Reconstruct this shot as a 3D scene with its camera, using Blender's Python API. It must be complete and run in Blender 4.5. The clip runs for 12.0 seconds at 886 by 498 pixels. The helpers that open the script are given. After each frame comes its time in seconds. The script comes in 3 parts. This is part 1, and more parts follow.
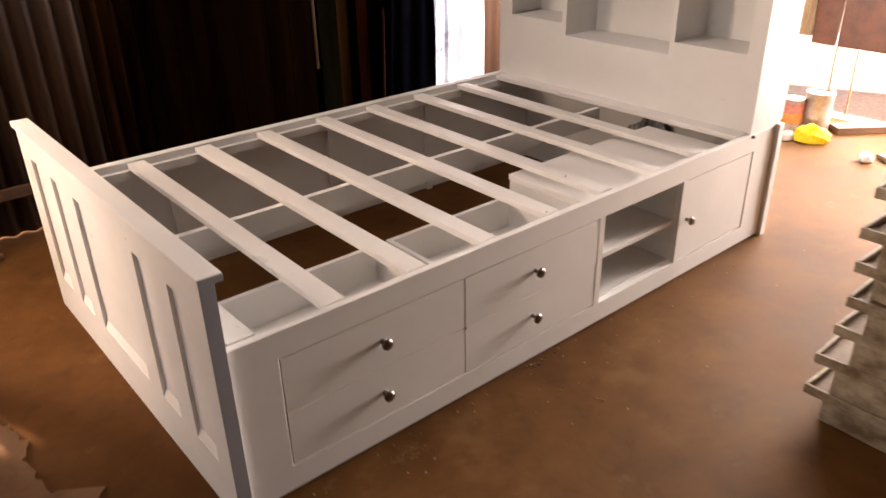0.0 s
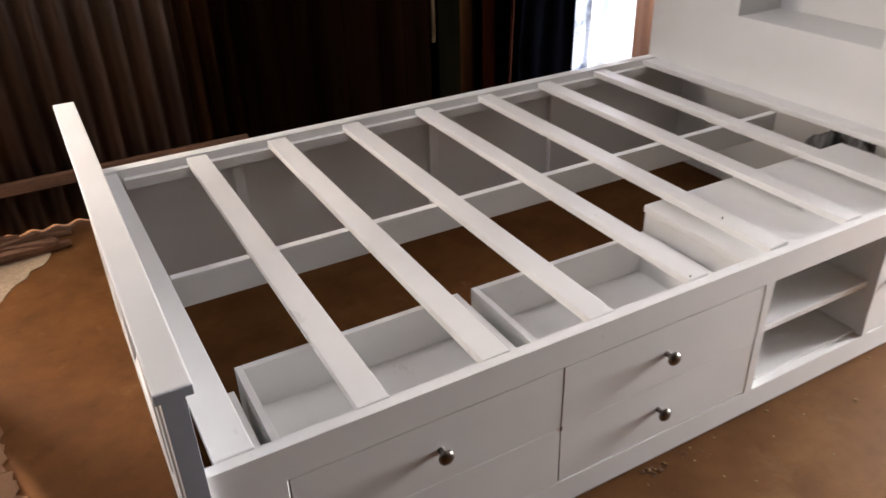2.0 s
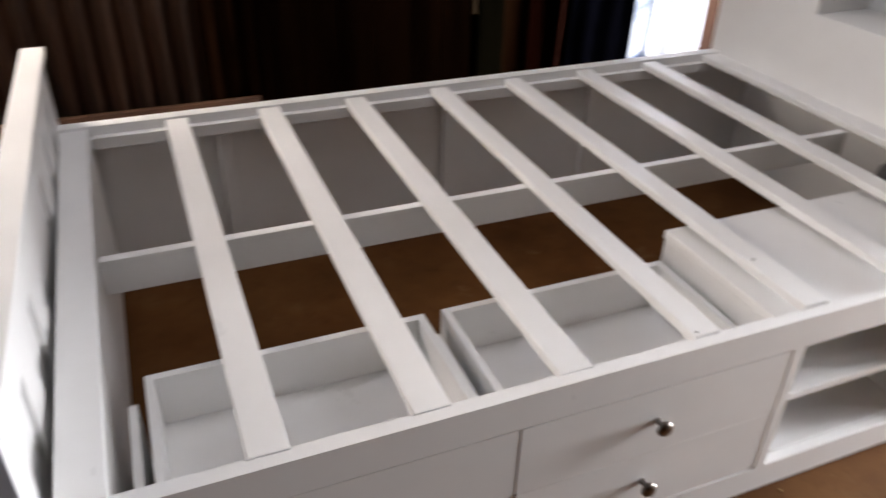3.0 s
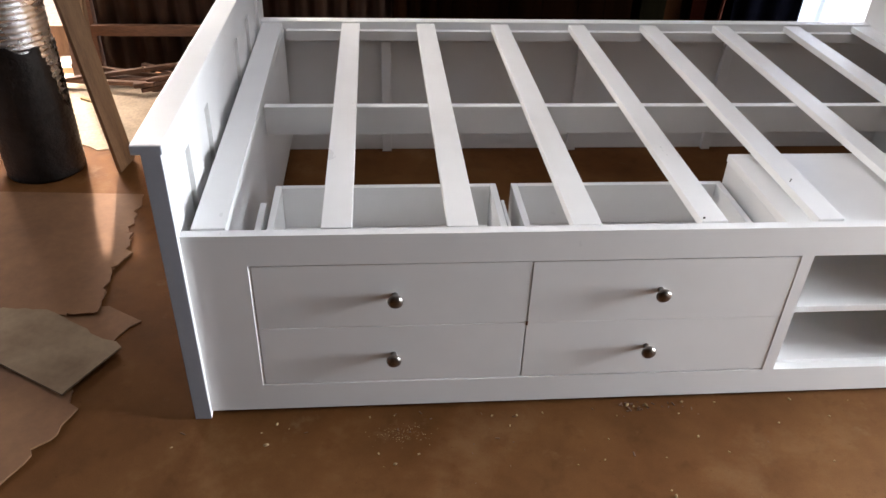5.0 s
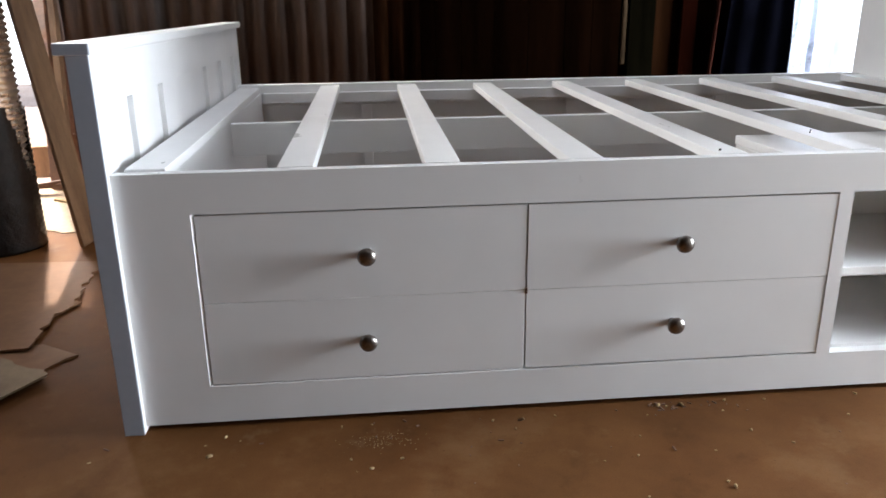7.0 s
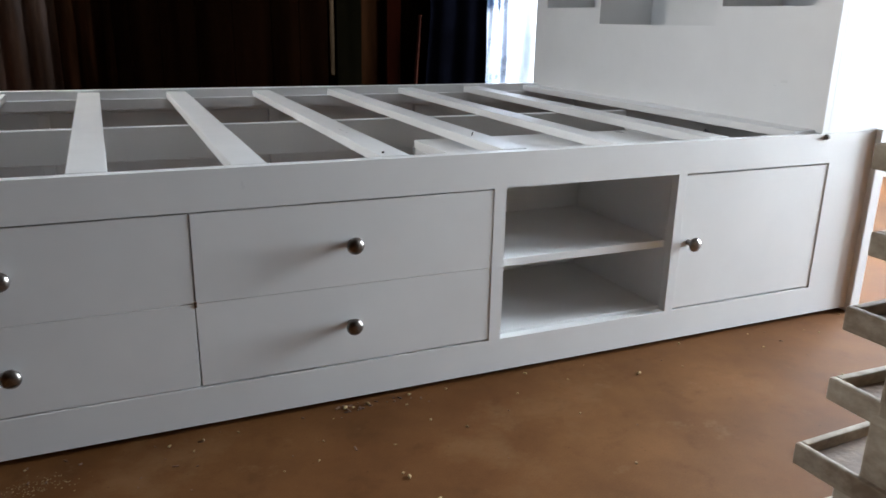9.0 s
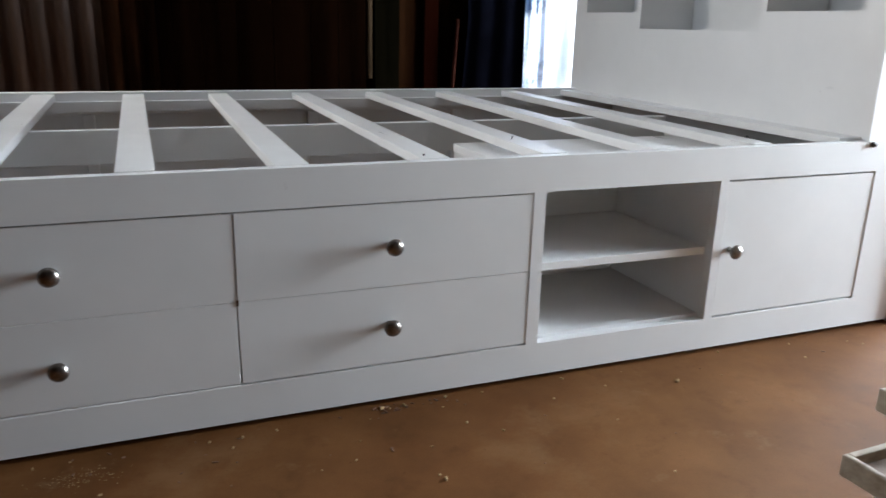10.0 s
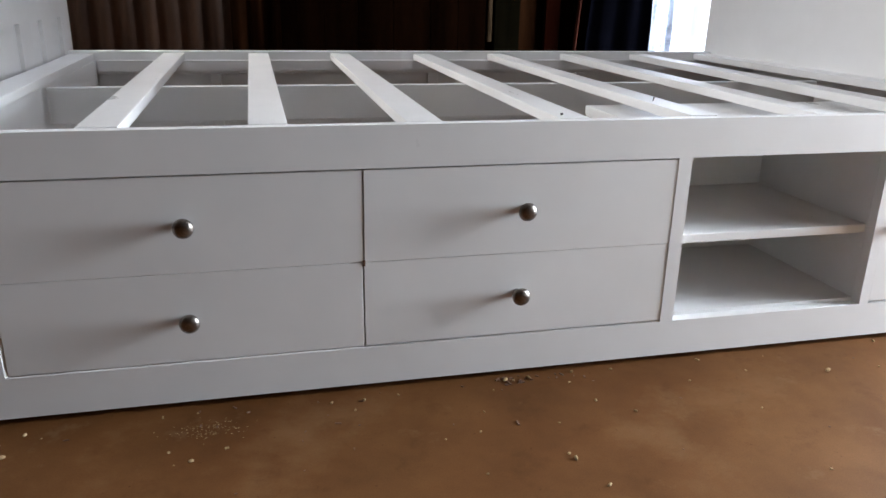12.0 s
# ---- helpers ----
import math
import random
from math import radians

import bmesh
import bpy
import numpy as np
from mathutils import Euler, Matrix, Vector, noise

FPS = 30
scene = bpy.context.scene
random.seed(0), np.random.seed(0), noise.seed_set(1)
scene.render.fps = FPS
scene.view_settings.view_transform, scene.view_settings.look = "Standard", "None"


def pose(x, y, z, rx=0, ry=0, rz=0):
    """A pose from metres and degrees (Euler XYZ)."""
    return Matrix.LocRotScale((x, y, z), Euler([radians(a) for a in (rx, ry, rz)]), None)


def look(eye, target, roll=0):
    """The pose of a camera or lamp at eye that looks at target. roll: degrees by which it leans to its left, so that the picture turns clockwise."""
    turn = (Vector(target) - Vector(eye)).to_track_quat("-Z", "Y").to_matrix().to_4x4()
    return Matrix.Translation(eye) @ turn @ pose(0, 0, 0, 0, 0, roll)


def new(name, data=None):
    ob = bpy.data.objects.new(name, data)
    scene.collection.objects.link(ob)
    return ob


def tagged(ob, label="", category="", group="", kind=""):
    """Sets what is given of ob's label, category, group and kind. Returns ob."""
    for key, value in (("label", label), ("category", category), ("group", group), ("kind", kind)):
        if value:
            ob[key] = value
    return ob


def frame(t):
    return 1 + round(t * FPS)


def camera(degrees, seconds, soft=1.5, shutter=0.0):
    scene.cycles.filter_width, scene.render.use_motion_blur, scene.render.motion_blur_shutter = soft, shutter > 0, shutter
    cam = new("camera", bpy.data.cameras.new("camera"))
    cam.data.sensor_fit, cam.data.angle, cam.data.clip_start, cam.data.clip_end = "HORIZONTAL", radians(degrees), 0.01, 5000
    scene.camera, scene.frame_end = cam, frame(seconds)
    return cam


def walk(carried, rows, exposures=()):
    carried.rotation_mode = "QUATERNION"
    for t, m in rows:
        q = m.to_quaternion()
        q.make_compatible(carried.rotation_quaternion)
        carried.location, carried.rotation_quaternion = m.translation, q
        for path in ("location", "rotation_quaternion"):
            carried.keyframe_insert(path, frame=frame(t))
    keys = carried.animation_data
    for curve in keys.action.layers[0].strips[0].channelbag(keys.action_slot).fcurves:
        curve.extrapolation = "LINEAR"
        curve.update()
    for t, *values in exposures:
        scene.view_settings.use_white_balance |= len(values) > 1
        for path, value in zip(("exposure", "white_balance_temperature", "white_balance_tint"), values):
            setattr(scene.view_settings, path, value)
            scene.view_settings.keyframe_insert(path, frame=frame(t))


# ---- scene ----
cam = camera(60.6, 12.0, 1.5, 0.5)

PATH = [
    (0, (-0.451, -1.206, 1.26), (0.693, 0.163, 0.356), -1.1),
    (0.5, (-0.417, -0.995, 1.228), (0.739, 0.352, 0.306), -1.2),
    (0.7, (-0.424, -0.977, 1.252), (0.678, 0.376, 0.274), -1.4),
    (1, (-0.398, -0.937, 1.245), (0.639, 0.438, 0.229), -2.7),
    (1.2, (-0.353, -0.928, 1.249), (0.618, 0.494, 0.233), -3.1),
    (1.5, (-0.251, -0.861, 1.205), (0.737, 0.571, 0.219), -1.6),
    (1.7, (-0.159, -0.874, 1.26), (0.762, 0.602, 0.273), -1.2),
    (2, (-0.058, -0.833, 1.216), (0.763, 0.697, 0.223), -2.0),
    (2.2, (0.002, -0.797, 1.222), (0.763, 0.735, 0.184), -3.1),
    (2.5, (0.115, -0.73, 1.187), (0.937, 0.786, 0.173), 0.8),
    (2.7, (0.178, -0.718, 1.167), (0.952, 0.825, 0.156), 1.1),
    (3, (0.205, -0.686, 1.166), (0.863, 0.875, 0.104), 1.5),
    (3.2, (0.241, -0.752, 1.166), (0.663, 0.899, 0.119), 0.5),
    (3.4, (0.301, -0.859, 1.15), (0.532, 0.808, 0.068), 1.2),
    (3.5, (0.342, -0.914, 1.16), (0.514, 0.715, 0.012), 1.6),
    (3.7, (0.377, -1.011, 1.143), (0.521, 0.589, -0.048), 1.7),
    (5.3, (0.343, -1.171, 1.143), (0.525, 0.492, 0.046), 2.7),
    (5.5, (0.353, -1.207, 1.151), (0.54, 0.461, 0.063), 4.4),
    (5.8, (0.374, -1.186, 1.055), (0.51, 0.575, 0.117), 2.4),
    (6, (0.375, -1.171, 0.92), (0.571, 0.646, 0.108), 1.5),
    (6.3, (0.374, -1.14, 0.75), (0.537, 0.732, 0.066), 0.7),
    (6.5, (0.375, -1.137, 0.69), (0.535, 0.742, 0.024), -0.2),
    (6.8, (0.391, -1.142, 0.664), (0.557, 0.747, 0.028), 0.3),
    (7, (0.388, -1.129, 0.66), (0.562, 0.766, 0.043), -0.7),
    (7.2, (0.406, -1.132, 0.651), (0.629, 0.763, 0.049), -0.7),
    (7.5, (0.448, -1.108, 0.637), (0.843, 0.747, 0.002), -0.5),
    (7.7, (0.474, -1.112, 0.648), (0.928, 0.72, -0.013), -0.3),
    (9.3, (0.528, -1.153, 0.641), (1.334, 0.589, 0.08), 1.2),
    (9.5, (0.53, -1.154, 0.638), (1.313, 0.601, 0.084), 1.2),
    (10, (0.511, -1.146, 0.642), (1.223, 0.634, 0.071), 1.4),
    (10.5, (0.484, -1.135, 0.628), (1.069, 0.687, 0.046), 1.4),
    (11, (0.465, -1.127, 0.626), (0.929, 0.718, 0.009), 1.3),
    (11.2, (0.462, -1.132, 0.634), (0.94, 0.704, -0.0), 1.4),
    (11.5, (0.454, -1.115, 0.641), (0.927, 0.71, -0.027), 1.6),
    (12, (0.481, -1.078, 0.611), (0.938, 0.758, -0.036), 1.2),
]
EXPOSURES = [(0.0, 0.75, 9400, 28), (1.0, 0.8, 8000, 22), (2.5, 0.85, 7300, 18), (3.5, 0.8, 7000, 17), (5.5, 1.1, 6700, 14), (6.3, 1.03, 6600, 13), (7.5, 1.15, 6420, 11), (9.5, 0.56, 6300, 9), (10.5, 0.93, 6330, 10), (12.0, 1.05, 6450, 12)]
walk(cam, [(t, look(eye, target, roll)) for t, eye, target, roll in PATH], EXPOSURES)

# ---- world, sun, light of the openings and added fill lamps ----
SUN_FROM = Vector((-0.36, 0.93, 1.22)).normalized()      # from the yard behind the back wall
world = bpy.data.worlds.new("sky")
scene.world = world
world.use_nodes = True
sky = world.node_tree.nodes.new("ShaderNodeTexSky")
sky.sky_type = "NISHITA"
sky.sun_disc = False
sky.sun_elevation = math.asin(SUN_FROM.z)
sky.sun_rotation = math.atan2(SUN_FROM.x, SUN_FROM.y)
background = world.node_tree.nodes["Background"]
background.inputs["Strength"].default_value = 0.08
world.node_tree.links.new(sky.outputs["Color"], background.inputs["Color"])

sun = new("sun", bpy.data.lights.new("sun", "SUN"))
sun.data.energy, sun.data.angle, sun.data.color = 5.0, radians(1.2), (1.0, 0.93, 0.84)
sun.matrix_world = look(SUN_FROM * 20, (0, 0, 0))


def area_lamp(name, eye, target, wide, high, watts, colour):
    lamp = new(name, bpy.data.lights.new(name, "AREA"))
    lamp.data.shape, lamp.data.size, lamp.data.size_y = "RECTANGLE", wide, high
    lamp.data.energy, lamp.data.color = watts, colour
    lamp.matrix_world = look(eye, target)
    return lamp


area_lamp("daylight_east", (3.87, 0.12, 0.85), (0.8, 0.12, 0.82), 1.55, 1.3, 300, (0.82, 0.915, 1.0))
# Overhead fill added to brighten the slats; no roof opening is known.
area_lamp("skylight", (0.75, 0.7, 2.6), (0.75, 0.7, 0), 1.9, 0.8, 7, (0.9, 0.95, 1.0))
# Fill through an unseen west window, added to lift faces turned to -x.
area_lamp("west_fill", (-2.98, 0.62, 1.25), (1.0, 0.62, 0.5), 1.0, 1.3, 15, (0.82, 0.91, 1.0))
area_lamp("daylight_back_door", (-0.98, 2.0, 1.1), (-0.4, 0.2, 0.3), 0.62, 1.2, 72, (1.0, 0.95, 0.88))
# Dim fill added to raise the bed front's right end and the shelf.
area_lamp("entrance_side_fill", (3.87, -0.98, 1.0), (1.4, 0, 0.3), 1.0, 1.5, 13.5, (0.86, 0.93, 1.0))

# ---- materials ----


def material(name):
    m = bpy.data.materials.new(name)
    m.use_nodes = True
    nodes, links = m.node_tree.nodes, m.node_tree.links
    return m, nodes, links, nodes["Principled BSDF"]


def ramp(nodes, links, source, stops):
    r = nodes.new("ShaderNodeValToRGB")
    while len(r.color_ramp.elements) < len(stops):
        r.color_ramp.elements.new(0.5)
    for e, (at, c) in zip(r.color_ramp.elements, stops):
        e.position, e.color = at, (*c, 1)
    links.new(source, r.inputs["Fac"])
    return r.outputs["Color"]


def noise_of(nodes, links, scale, detail=4, rough=0.55, stretch=(1, 1, 1)):
    co = nodes.new("ShaderNodeTexCoord")
    mp = nodes.new("ShaderNodeMapping")
    mp.inputs["Scale"].default_value = stretch
    links.new(co.outputs["Object"], mp.inputs["Vector"])
    n = nodes.new("ShaderNodeTexNoise")
    n.inputs["Scale"].default_value, n.inputs["Detail"].default_value = scale, detail
    n.inputs["Roughness"].default_value = rough
    links.new(mp.outputs["Vector"], n.inputs["Vector"])
    return n.outputs["Fac"]


def mix(nodes, links, fac, a, b, how="MIX"):
    x = nodes.new("ShaderNodeMix")
    x.data_type, x.blend_type = "RGBA", how
    for value, socket in ((fac, x.inputs["Factor"]), (a, x.inputs[6]), (b, x.inputs[7])):
        if isinstance(value, (int, float)):
            socket.default_value = value
        elif isinstance(value, tuple):
            socket.default_value = (*value, 1)
        else:
            links.new(value, socket)
    return x.outputs[2]


def bumped(nodes, links, shader, height, strength, distance):
    b = nodes.new("ShaderNodeBump")
    b.inputs["Strength"].default_value, b.inputs["Distance"].default_value = strength, distance
    links.new(height, b.inputs["Height"])
    links.new(b.outputs["Normal"], shader.inputs["Normal"])


def two_tone(name, dark, light, scale, stretch=(1, 1, 1), fine=60, rough=(0.5, 0.7), metal=0.0, bump=0.3, deep=0.002, low=0.35, high=0.65, grit=(0.72, 1.1)):
    """A surface with stains at a large scale and grain at a small one."""
    m, nodes, links, shader = material(name)
    big = noise_of(nodes, links, scale, 5, 0.6, stretch)
    small = noise_of(nodes, links, fine, 4, 0.6, stretch)
    colour = ramp(nodes, links, big, [(low, dark), (high, light)])
    grain = ramp(nodes, links, small, [(0.3, (grit[0],) * 3), (0.7, (grit[1],) * 3)])
    links.new(mix(nodes, links, 1.0, colour, grain, "MULTIPLY"), shader.inputs["Base Color"])
    r = nodes.new("ShaderNodeMapRange")
    r.inputs["To Min"].default_value, r.inputs["To Max"].default_value = rough
    links.new(big, r.inputs["Value"])
    links.new(r.outputs["Result"], shader.inputs["Roughness"])
    shader.inputs["Metallic"].default_value = metal
    bumped(nodes, links, shader, small, bump, deep)
    return m


def painted_white():
    m, nodes, links, shader = material("white_paint")
    brush = noise_of(nodes, links, 40, 3, 0.5, (0.35, 1, 1))
    cloud = noise_of(nodes, links, 3.5, 4, 0.6)
    tone = ramp(nodes, links, cloud, [(0.3, (0.75, 0.75, 0.745)), (0.7, (0.82, 0.82, 0.815))])
    links.new(tone, shader.inputs["Base Color"])
    streak = noise_of(nodes, links, 11, 5, 0.65, (1, 0.4, 1))
    r = nodes.new("ShaderNodeMapRange")
    r.inputs["From Min"].default_value, r.inputs["From Max"].default_value = 0.3, 0.7
    r.inputs["To Min"].default_value, r.inputs["To Max"].default_value = 0.27, 0.52
    links.new(streak, r.inputs["Value"])
    links.new(r.outputs["Result"], shader.inputs["Roughness"])
    relief = mix(nodes, links, 0.6, brush, streak)
    bumped(nodes, links, shader, relief, 0.16, 0.0015)
    return m


WHITE = painted_white()
PRIMER = two_tone("grey_primer", (0.33, 0.36, 0.41), (0.36, 0.39, 0.44), 5, (1, 1, 1), 80, (0.45, 0.6), 0.0, 0.1, 0.001, grit=(0.97, 1.02))


def floor_material():
    m, nodes, links, shader = material("earth_stained_concrete")
    big = noise_of(nodes, links, 1.1, 6, 0.6)
    mid = noise_of(nodes, links, 5.5, 7, 0.62)
    dust = noise_of(nodes, links, 2.7, 8, 0.7)
    fine = noise_of(nodes, links, 420, 3, 0.6)
    base = ramp(nodes, links, big, [(0.3, (0.085, 0.0295, 0.0085)), (0.7, (0.146, 0.0645, 0.0225))])
    worn = ramp(nodes, links, mid, [(0.3, (0.72, 0.7, 0.68)), (0.55, (1.0, 1.0, 1.0)), (0.75, (1.22, 1.22, 1.22))])
    speck = ramp(nodes, links, fine, [(0.25, (0.86, 0.85, 0.84)), (0.5, (1.0, 1.0, 1.0)), (0.8, (1.08, 1.08, 1.08))])
    colour = mix(nodes, links, 1.0, mix(nodes, links, 1.0, base, worn, "MULTIPLY"), speck, "MULTIPLY")
    veil = ramp(nodes, links, dust, [(0.56, (0, 0, 0)), (0.72, (0.36, 0.36, 0.36))])
    colour = mix(nodes, links, veil, colour, (0.2, 0.118, 0.056))
    scuff = ramp(nodes, links, noise_of(nodes, links, 8, 9, 0.72), [(0.6, (0, 0, 0)), (0.7, (0.28, 0.28, 0.28))])
    colour = mix(nodes, links, scuff, colour, (0.22, 0.135, 0.072))
    stain = ramp(nodes, links, noise_of(nodes, links, 13, 6, 0.65), [(0.3, (0.82, 0.8, 0.78)), (0.44, (1, 1, 1))])
    colour = mix(nodes, links, 1.0, colour, stain, "MULTIPLY")
    pits = ramp(nodes, links, noise_of(nodes, links, 120, 2, 0.5), [(0.22, (0.6, 0.55, 0.5)), (0.29, (1, 1, 1))])
    colour = mix(nodes, links, 1.0, colour, pits, "MULTIPLY")
    links.new(colour, shader.inputs["Base Color"])
    r = nodes.new("ShaderNodeMapRange")
    r.inputs["To Min"].default_value, r.inputs["To Max"].default_value = 0.55, 0.8
    links.new(mid, r.inputs["Value"])
    links.new(r.outputs["Result"], shader.inputs["Roughness"])
    shader.inputs["Specular IOR Level"].default_value = 0.06
    bumped(nodes, links, shader, mid, 0.08, 0.004)
    return m


FLOOR = floor_material()
PAVING = two_tone("pale_glare_concrete", (0.66, 0.63, 0.58), (0.76, 0.73, 0.68), 1.5, fine=40, rough=(0.8, 0.95))
YARD = two_tone("sunlit_red_earth", (0.4, 0.29, 0.24), (0.5, 0.39, 0.33), 1.5, fine=40, rough=(0.8, 0.95))
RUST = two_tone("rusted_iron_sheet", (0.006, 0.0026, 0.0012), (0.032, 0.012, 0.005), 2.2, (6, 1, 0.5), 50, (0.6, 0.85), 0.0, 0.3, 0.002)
RED_RUST = two_tone("red_rusted_iron_sheet", (0.05, 0.018, 0.009), (0.12, 0.05, 0.025), 2.2, (6, 1, 0.5), 50, (0.6, 0.85), 0.0, 0.3, 0.002)
IRON = two_tone("grimy_galvanised_iron", (0.015, 0.0066, 0.0032), (0.054, 0.026, 0.0145), 2.5, (5, 1, 0.5), 60, (0.42, 0.6), 0.0, 0.3, 0.002)
# Brown far below real board; the unlit wall's dimness is put into it.
DIM_BROWN = two_tone("dark_brown_board", (0.002, 0.0009, 0.0006), (0.013, 0.005, 0.002), 2.0, (6, 1, 0.4), 50, (0.6, 0.8), 0.0, 0.3, 0.002)
TIMBER = two_tone("rough_sawn_timber", (0.12, 0.064, 0.03), (0.26, 0.155, 0.082), 5, (3, 3, 0.4), 90, (0.6, 0.8), 0.0, 0.5, 0.002)
OLD_BOARD = two_tone("dark_old_timber", (0.08, 0.035, 0.018), (0.17, 0.075, 0.035), 5, (0.5, 3, 3), 80, (0.6, 0.8), 0.0, 0.5, 0.002)
WEATHERED = two_tone("weathered_grey_timber", (0.17, 0.115, 0.07), (0.45, 0.38, 0.29), 13, (1, 1, 1.5), 70, (0.7, 0.9), 0.0, 0.4, 0.002, grit=(0.85, 1.06))
WEATHERED_TOP = two_tone("brown_plywood", (0.15, 0.092, 0.058), (0.26, 0.175, 0.118), 8, (1, 1, 1), 90, (0.7, 0.9), 0.0, 0.5, 0.002)
DIM_BATTEN = two_tone("grey_worn_batten", (0.016, 0.01, 0.0055), (0.048, 0.031, 0.018), 6, (2, 2, 0.5), 80, (0.7, 0.9), 0.0, 0.4, 0.002)
CARD = two_tone("brown_cardboard", (0.13, 0.056, 0.021), (0.185, 0.087, 0.036), 6, (1, 1, 1), 60, (0.75, 0.9), 0.0, 0.2, 0.001, grit=(0.9, 1.05))
CARD_GREY = two_tone("dusty_grey_cardboard", (0.15, 0.095, 0.052), (0.22, 0.152, 0.092), 8, (1, 1, 1), 60, (0.8, 0.95), 0.0, 0.2, 0.001, grit=(0.9, 1.05))
BLACK_PLASTIC = two_tone("black_polythene", (0.008, 0.008, 0.009), (0.02, 0.02, 0.022), 14, (1, 1, 1), 40, (0.34, 0.5), 0.0, 0.6, 0.006)
# Stretched dark and pale streaks paint the film's sheen.
GREY_FILM = two_tone("grey_polythene", (0.07, 0.072, 0.078), (0.36, 0.37, 0.39), 10, (1, 3, 0.5), 40, (0.15, 0.3), 0.0, 0.6, 0.006)
FOIL = two_tone("silver_foil_wrap", (0.82, 0.82, 0.83), (0.92, 0.92, 0.93), 12, (1, 1, 1), 40, (0.2, 0.34), 0.8, 0.4, 0.003)
NICKEL = two_tone("brushed_nickel", (0.22, 0.2, 0.185), (0.33, 0.305, 0.285), 60, (1, 1, 1), 300, (0.26, 0.36), 1.0, 0.05, 0.0005)
DARK_STEEL = two_tone("dark_steel_bolt", (0.05, 0.045, 0.04), (0.12, 0.11, 0.1), 60, (1, 1, 1), 300, (0.35, 0.5), 0.8, 0.1, 0.0005)
# Blue-dark to pale blotches put the crumples' contrast into the colour.
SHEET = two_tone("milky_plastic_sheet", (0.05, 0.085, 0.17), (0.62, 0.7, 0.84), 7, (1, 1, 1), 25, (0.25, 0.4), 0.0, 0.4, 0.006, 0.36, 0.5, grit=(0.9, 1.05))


def thin_plastic():
    """Thin milky sheeting: part of the light goes through it."""
    m, nodes, links, shader = material("thin_white_plastic")
    # Bluish and white bands paint the folds' shading into the sheet.
    fold_tone = noise_of(nodes, links, 5, 5, 0.6, (3, 1, 0.6))
    tone = ramp(nodes, links, fold_tone, [(0.35, (0.55, 0.62, 0.75)), (0.6, (0.9, 0.92, 0.95))])
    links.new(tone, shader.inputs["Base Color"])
    shader.inputs["Roughness"].default_value = 0.3
    glow = nodes.new("ShaderNodeBsdfTranslucent")
    links.new(tone, glow.inputs["Color"])
    both = nodes.new("ShaderNodeMixShader")
    both.inputs["Fac"].default_value = 0.32
    links.new(shader.outputs[0], both.inputs[1])
    links.new(glow.outputs[0], both.inputs[2])
    links.new(both.outputs[0], nodes["Material Output"].inputs["Surface"])
    return m


CLEAR_SHEET = thin_plastic()
# Blacker than any cloth: crushed darkness beside the opening put into colour.
BLUE_BLACK = two_tone("blue_black_cloth", (0.0006, 0.0006, 0.001), (0.0012, 0.0013, 0.0024), 6, (1, 1, 1), 60, (0.6, 0.8), 0.0, 0.3, 0.004)
PINK_CLOTH = two_tone("dusty_pink_cloth", (0.5, 0.4, 0.37), (0.68, 0.6, 0.57), 5, (2, 1, 0.4), 60, (0.8, 0.95), 0.0, 0.3, 0.004)
RED_WOOD = two_tone("red_brown_varnished_wood", (0.11, 0.028, 0.009), (0.19, 0.052, 0.018), 4, (0.5, 3, 3), 70, (0.35, 0.5), 0.0, 0.2, 0.001)
CAN = two_tone("dented_tin_can", (0.34, 0.25, 0.22), (0.47, 0.37, 0.33), 9, (1, 1, 1), 60, (0.35, 0.55), 0.4, 0.2, 0.001)
ORANGE_PAINT = two_tone("orange_label", (0.6, 0.2, 0.04), (0.75, 0.33, 0.1), 9, (1, 1, 1), 60, (0.4, 0.6), 0.0, 0.2, 0.001)
PALE_WOOD = two_tone("pale_bare_wood", (0.26, 0.16, 0.09), (0.4, 0.27, 0.16), 7, (3, 3, 0.5), 90, (0.6, 0.8), 0.0, 0.3, 0.001)
RED_PAINT = two_tone("faded_pink_label", (0.5, 0.12, 0.11), (0.62, 0.26, 0.22), 9, (1, 1, 1), 60, (0.4, 0.6), 0.0, 0.2, 0.001)
YELLOW = two_tone("yellow_cloth", (0.7, 0.46, 0.01), (0.85, 0.6, 0.04), 9, (1, 1, 1), 90, (0.7, 0.9), 0.0, 0.4, 0.002)
PALE = two_tone("pale_wood_shaving", (0.25, 0.165, 0.08), (0.48, 0.35, 0.2), 30, (1, 1, 1), 200, (0.7, 0.9), 0.0, 0.3, 0.001)
# Wall boards take the dimness into their base colour, down to near black.
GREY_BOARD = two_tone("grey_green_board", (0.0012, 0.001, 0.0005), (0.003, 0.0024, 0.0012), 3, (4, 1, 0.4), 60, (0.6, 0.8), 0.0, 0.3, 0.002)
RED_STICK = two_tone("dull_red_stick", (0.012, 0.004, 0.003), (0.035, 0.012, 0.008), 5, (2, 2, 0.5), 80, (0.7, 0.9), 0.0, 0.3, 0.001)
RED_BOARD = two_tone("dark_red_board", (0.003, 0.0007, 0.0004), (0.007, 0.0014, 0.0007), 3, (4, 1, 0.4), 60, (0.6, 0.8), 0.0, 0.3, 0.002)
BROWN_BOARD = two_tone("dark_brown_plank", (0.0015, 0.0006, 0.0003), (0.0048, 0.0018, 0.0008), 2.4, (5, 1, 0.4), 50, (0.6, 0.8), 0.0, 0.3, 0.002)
ROOF = two_tone("dark_roof_sheet", (0.05, 0.037, 0.028), (0.11, 0.085, 0.068), 2, (3, 1, 1), 40, (0.5, 0.7), 0.3, 0.3, 0.002)
